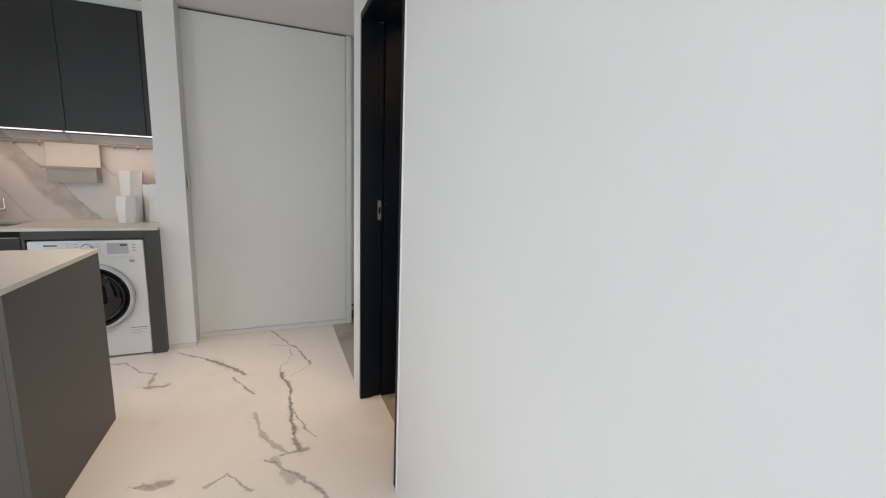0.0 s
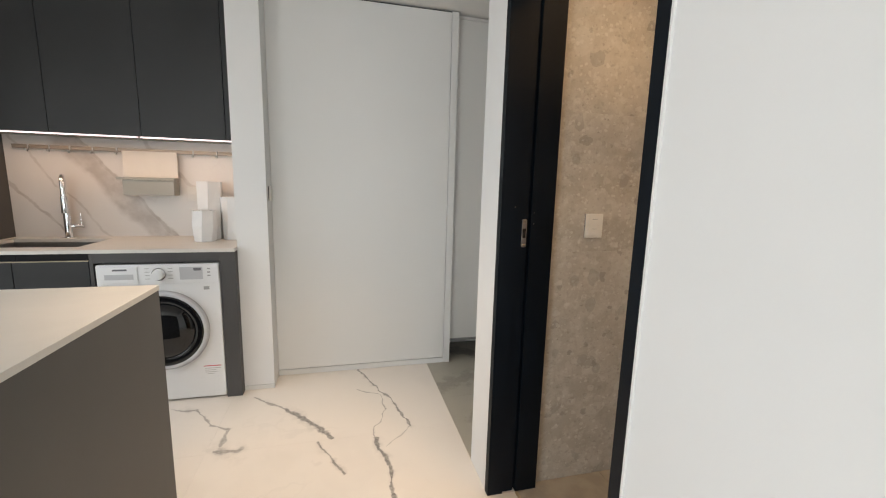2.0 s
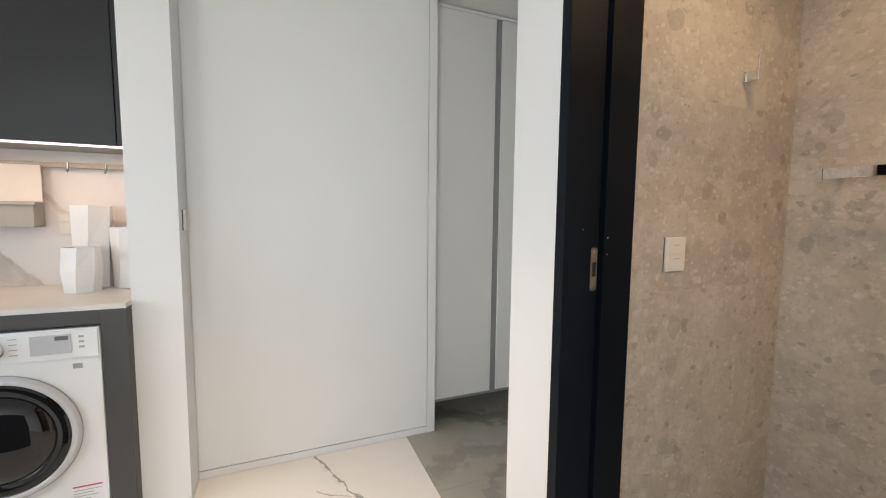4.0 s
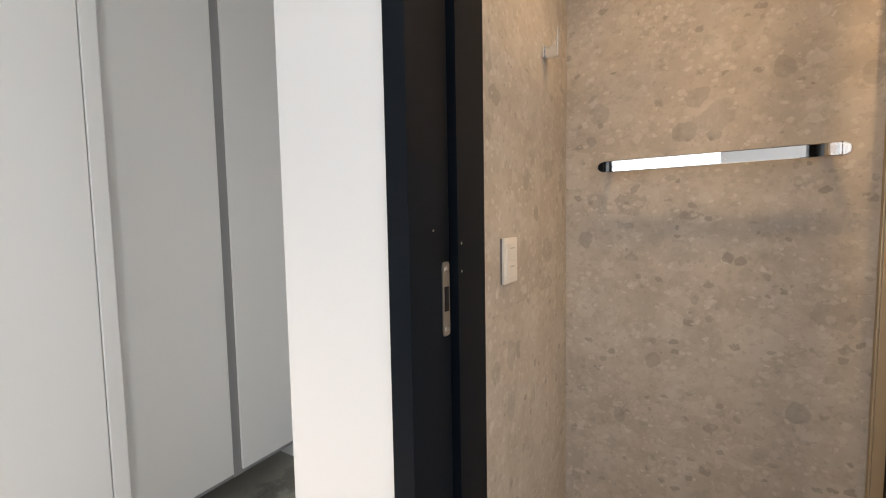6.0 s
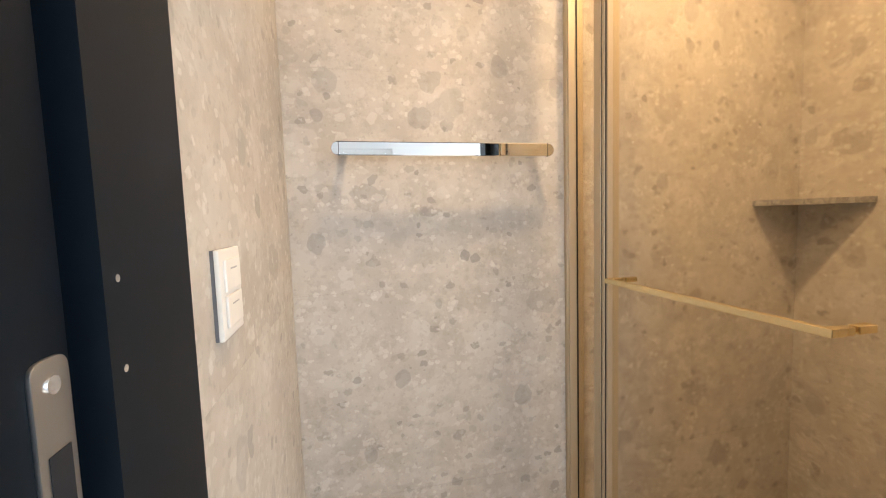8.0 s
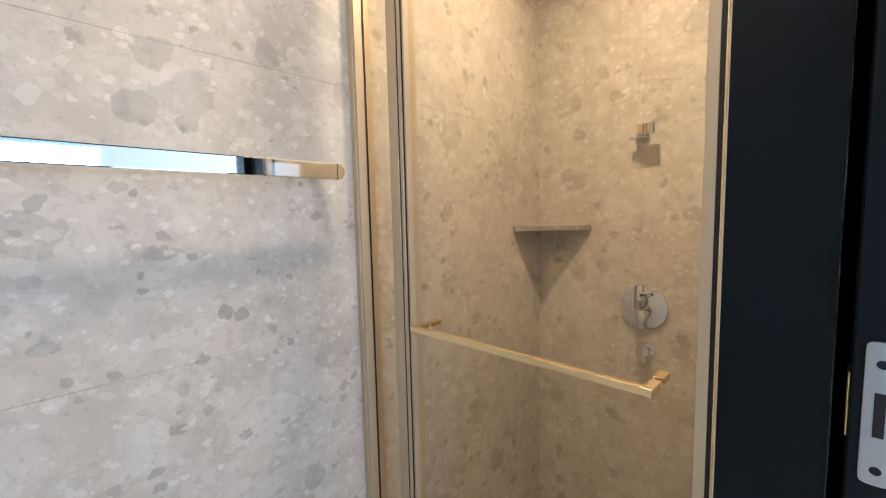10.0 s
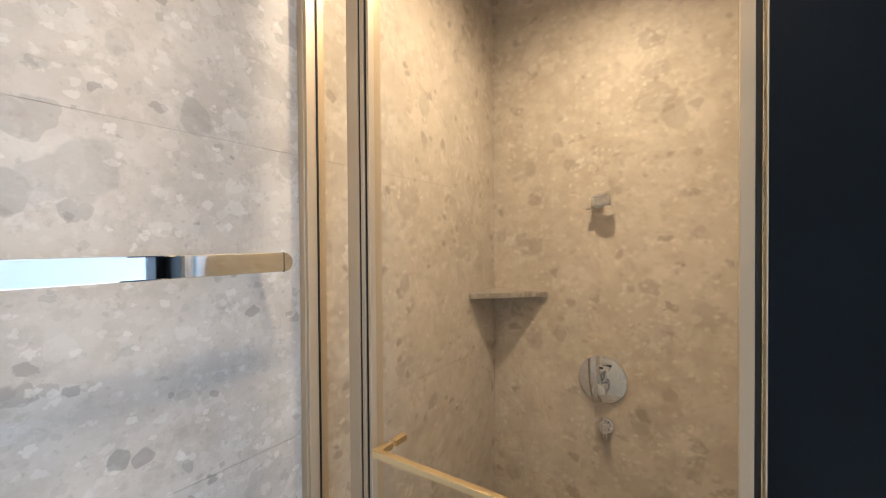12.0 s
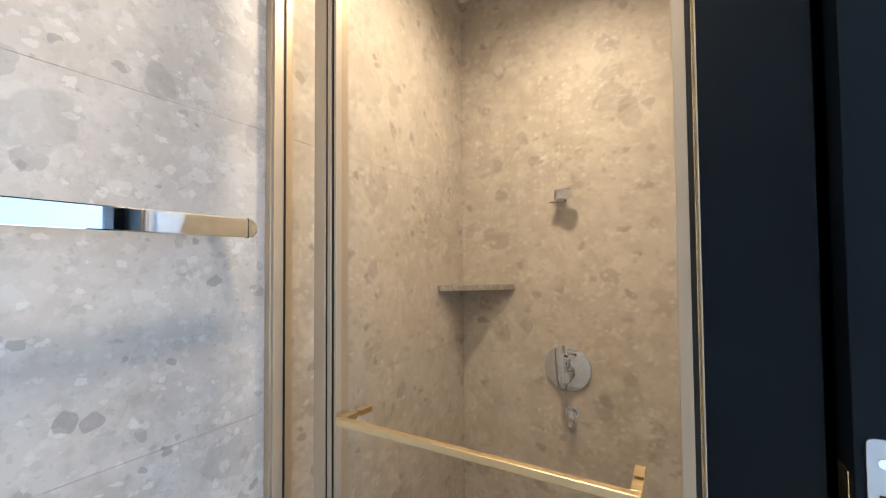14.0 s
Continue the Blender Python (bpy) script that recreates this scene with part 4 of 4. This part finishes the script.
def washing_machine():
    x0, x1, y, z1 = -1.938, -1.317, 1.073, 0.85
    cx = (x0 + x1) / 2
    w = thing("washing_machine", (cx, y, 0.0), "white front-loading washing machine with dark porthole door", "washing machine")
    body = bmesh.new()
    slab(body, x0 - cx, x1 - cx, 0.0, 0.52, 0.012, z1, 0.008)
    part("body", body, enamel, w)
    box("control_panel", x0 + 0.004, x1 - 0.004, y - 0.008, y - 0.0005, 0.735, z1 - 0.006, enamel, w, bevel=0.003)
    tray = box("detergent_drawer", x0 + 0.02, x0 + 0.205, y - 0.0125, y - 0.0082, 0.745, 0.838, enamel, w, bevel=0.003)
    box("grip", x0 + 0.045, x0 + 0.185, y - 0.0135, y - 0.0122, 0.766, 0.796, silver_panel, tray, bevel=0.0004)
    box("brand_bar", x0 + 0.085, x0 + 0.155, y - 0.0132, y - 0.0122, 0.816, 0.826, mark_grey, tray)
    kx, kz = cx + 0.0, 0.793
    smooth_part("program_knob", rod(bmesh.new(), (kx - cx, -0.008, kz), (kx - cx, -0.034, kz), 0.033, 0.029, 40, 0.003), enamel, w, "white program knob with chrome rim")
    smooth_part("knob_rim", rod(bmesh.new(), (kx - cx, -0.0078, kz), (kx - cx, -0.014, kz), 0.036, seg=40), chrome, w)
    for side in (-1, 1):
        for k in range(4):
            a = kx + side * 0.058
            box("program_mark", a - 0.012, a + 0.012, y - 0.0092, y - 0.008, 0.765 + 0.02 * k, 0.768 + 0.02 * k, grey_plastic, w)
    disp = box("display", x1 - 0.205, x1 - 0.085, y - 0.0105, y - 0.0082, 0.758, 0.832, silver_panel, w, "silver-grey display field", 0.001)
    box("readout", x1 - 0.132, x1 - 0.092, y - 0.0115, y - 0.0104, 0.810, 0.826, mark_grey, disp)
    for z in (0.815, 0.795, 0.775):
        box("button", x1 - 0.062, x1 - 0.045, y - 0.0098, y - 0.0082, z, z + 0.008, grey_plastic, w, bevel=0.0005)
    # door
    dz = 0.452
    ring = bmesh.new()
    prof = [(0.240, 0.000), (0.240, -0.010), (0.232, -0.022), (0.222, -0.025), (0.214, -0.021), (0.214, -0.004)]
    seg = 72
    loops = [[ring.verts.new((r * math.cos(k * math.tau / seg), d, dz + r * math.sin(k * math.tau / seg))) for r, d in prof] for k in range(seg)]
    for a, b in zip(loops, loops[1:] + loops[:1]):
        for i in range(len(prof) - 1):
            ring.faces.new((a[i], a[i + 1], b[i + 1], b[i]))
    door = smooth_part("porthole_door", ring, ring_silver, w, "round pale silver door ring")
    groove = bmesh.new()
    prof = [(0.2425, -0.0002), (0.2425, -0.0045), (0.2403, -0.0045)]
    loops = [[groove.verts.new((r * math.cos(k * math.tau / seg), d, dz + r * math.sin(k * math.tau / seg))) for r, d in prof] for k in range(seg)]
    for a, b in zip(loops, loops[1:] + loops[:1]):
        for i in range(len(prof) - 1):
            groove.faces.new((a[i], a[i + 1], b[i + 1], b[i]))
    smooth_part("door_seal", groove, grey_plastic, w, "thin grey joint round the door")
    bowl = bmesh.new()
    prof = [(0.2145, -0.018), (0.205, -0.026), (0.180, -0.028), (0.166, -0.020), (0.150, -0.036), (0.120, -0.052), (0.080, -0.065), (0.040, -0.071), (0.0, -0.073)]
    loops = [[bowl.verts.new((r * math.cos(k * math.tau / seg), d, dz + r * math.sin(k * math.tau / seg))) for r, d in prof[:-1]] for k in range(seg)]
    tip = bowl.verts.new((0, prof[-1][1], dz))
    for a, b in zip(loops, loops[1:] + loops[:1]):
        for i in range(len(prof) - 2):
            bowl.faces.new((a[i], a[i + 1], b[i + 1], b[i]))
        bowl.faces.new((a[-1], tip, b[-1]))
    smooth_part("door_glass", bowl, door_glass, w, "dark domed door glass")
    box("book_mark", x1 - 0.088, x1 - 0.058, y - 0.0008, y - 0.0001, 0.692, 0.712, grey_plastic, w)
    box("label_stripe", x1 - 0.115, x1 - 0.020, y - 0.0010, y - 0.0001, 0.210, 0.215, mark_red, w)
    for k, (a, b) in enumerate(((0.112, 0.025), (0.112, 0.05), (0.112, 0.035), (0.10, 0.06))):
        box("label_line", x1 - a, x1 - b, y - 0.0008, y - 0.0001, 0.196 - 0.012 * k, 0.1985 - 0.012 * k, grey_plastic, w)
    box("filter_flap", x1 - 0.16, x1 - 0.04, y - 0.0015, y - 0.0001, 0.045, 0.145, enamel, w, bevel=0.0005)
    for dx in (0.05, -0.05):
        for dy in (0.05, 0.46):
            fx = (x0 if dx > 0 else x1) - cx + dx
            smooth_part("foot", rod(bmesh.new(), (fx, dy, 0.0), (fx, dy, 0.014), 0.02, seg=16), rubber, w)


washing_machine()

# island
isl = thing("kitchen_island", (-1.66, -0.2, 0.0), "grey-brown kitchen island with a cream stone top", "kitchen island")
IX0, IX1, IY0, IY1 = -2.05, -1.282, -0.60, 0.19
box("end_panel", IX1 - 0.02, IX1, IY0 + 0.001, IY1, 0.0, CT - 0.0205, taupe, isl, bevel=0.0012)
box("front_panel", IX0, IX1 - 0.0205, IY0 + 0.001, IY0 + 0.02, 0.0, CT - 0.0205, taupe, isl, bevel=0.0012)
box("back_panel", IX0, IX1 - 0.0205, IY1 - 0.02, IY1, 0.0, CT - 0.0205, taupe, isl, bevel=0.0012)
box("end_panel", IX0, IX0 + 0.02, IY0 + 0.0205, IY1 - 0.0205, 0.0, CT - 0.0205, taupe, isl, bevel=0.0012)
box("top", IX0 - 0.01, IX1 + 0.001, IY0 - 0.01, IY1 + 0.005, CT - 0.02, CT, worktop_stone, isl, "cream stone island top", 0.0015)

# ---- pieces of floors and walls ----
def tiles(parent, mat, axis, at, us, vs, thick=0.010, gap=0.0016, gap_u=None, name="tile"):
    """Tiles between the joint lines us and vs on the plane axis = at; each an object, alike ones share a mesh."""
    shapes = {}
    for u0, u1 in zip(us[:-1], us[1:]):
        for v0, v1 in zip(vs[:-1], vs[1:]):
            du, dv = round(u1 - u0 - (gap if gap_u is None else gap_u), 4), round(v1 - v0 - gap, 4)
            if (du, dv) not in shapes:
                lo, hi = (0.0, thick) if thick > 0 else (thick, 0.0)
                bm = bmesh.new()
                dims = {"x": (lo, hi, -du / 2, du / 2, -dv / 2, dv / 2), "y": (-du / 2, du / 2, lo, hi, -dv / 2, dv / 2), "z": (-du / 2, du / 2, -dv / 2, dv / 2, lo, hi)}[axis]
                slab(bm, *dims)
                me = bpy.data.meshes.new(name)
                bm.to_mesh(me)
                bm.free()
                me.materials.append(mat)
                shapes[du, dv] = me
            ob = new(name, shapes[du, dv])
            cu, cv = (u0 + u1) / 2, (v0 + v1) / 2
            ob.location = {"x": (at, cu, cv), "y": (cu, at, cv), "z": (cu, cv, at)}[axis]
            ob.parent = parent


ROWS = (-0.012, 0.503, 1.073, 1.643, BCEIL)
tiles(wall_left, tile_left, "y", 0.0, (0.2275, XB), ROWS, gap=0.0002)
tiles(wall_back, tile_back, "x", XB, (YF, -1.15, -0.575, 0.0), ROWS, gap=0.0008, gap_u=0.0)
tiles(wall_end, tile_end, "y", YF, (XI, XB), ROWS, thick=-0.010, gap=0.0003)
tiles(wall_front, tile_plain, "x", XI, (YF, -0.827), ROWS, thick=-0.009)
tiles(screed, floor_marble, "z", 0.0, (OUT, -2.55, -1.275, 0.0), (-5.905, -4.99, -4.075, -3.16, -2.245, -1.33, -0.415, 0.505, 1.30), thick=-0.0014, gap=0.0008)
tiles(screed, floor_marble, "z", 0.0, (OUT, -2.55, -1.275), (1.30, KITCHEN_BACK), thick=-0.0014, gap=0.0008)
tiles(screed, floor_marble, "z", 0.0, (-0.0004, 0.125), (-0.785, -0.415, -0.040), thick=-0.0014, gap=0.0008, gap_u=0.0)
entry = bpy.data.objects["floor_entry"]
tiles(entry, entry_marble, "z", 0.0005, (0.002, 0.50, XB), (0.203, 0.80, KITCHEN_BACK), thick=-0.008, gap=0.0012)
bath = bpy.data.objects["floor_bath"]
tiles(bath, bath_floor_tile, "z", -0.003, (0.141, 0.58, XB), (YF, -1.24, -0.82, -0.42, 0.0), thick=-0.009, gap=0.002)
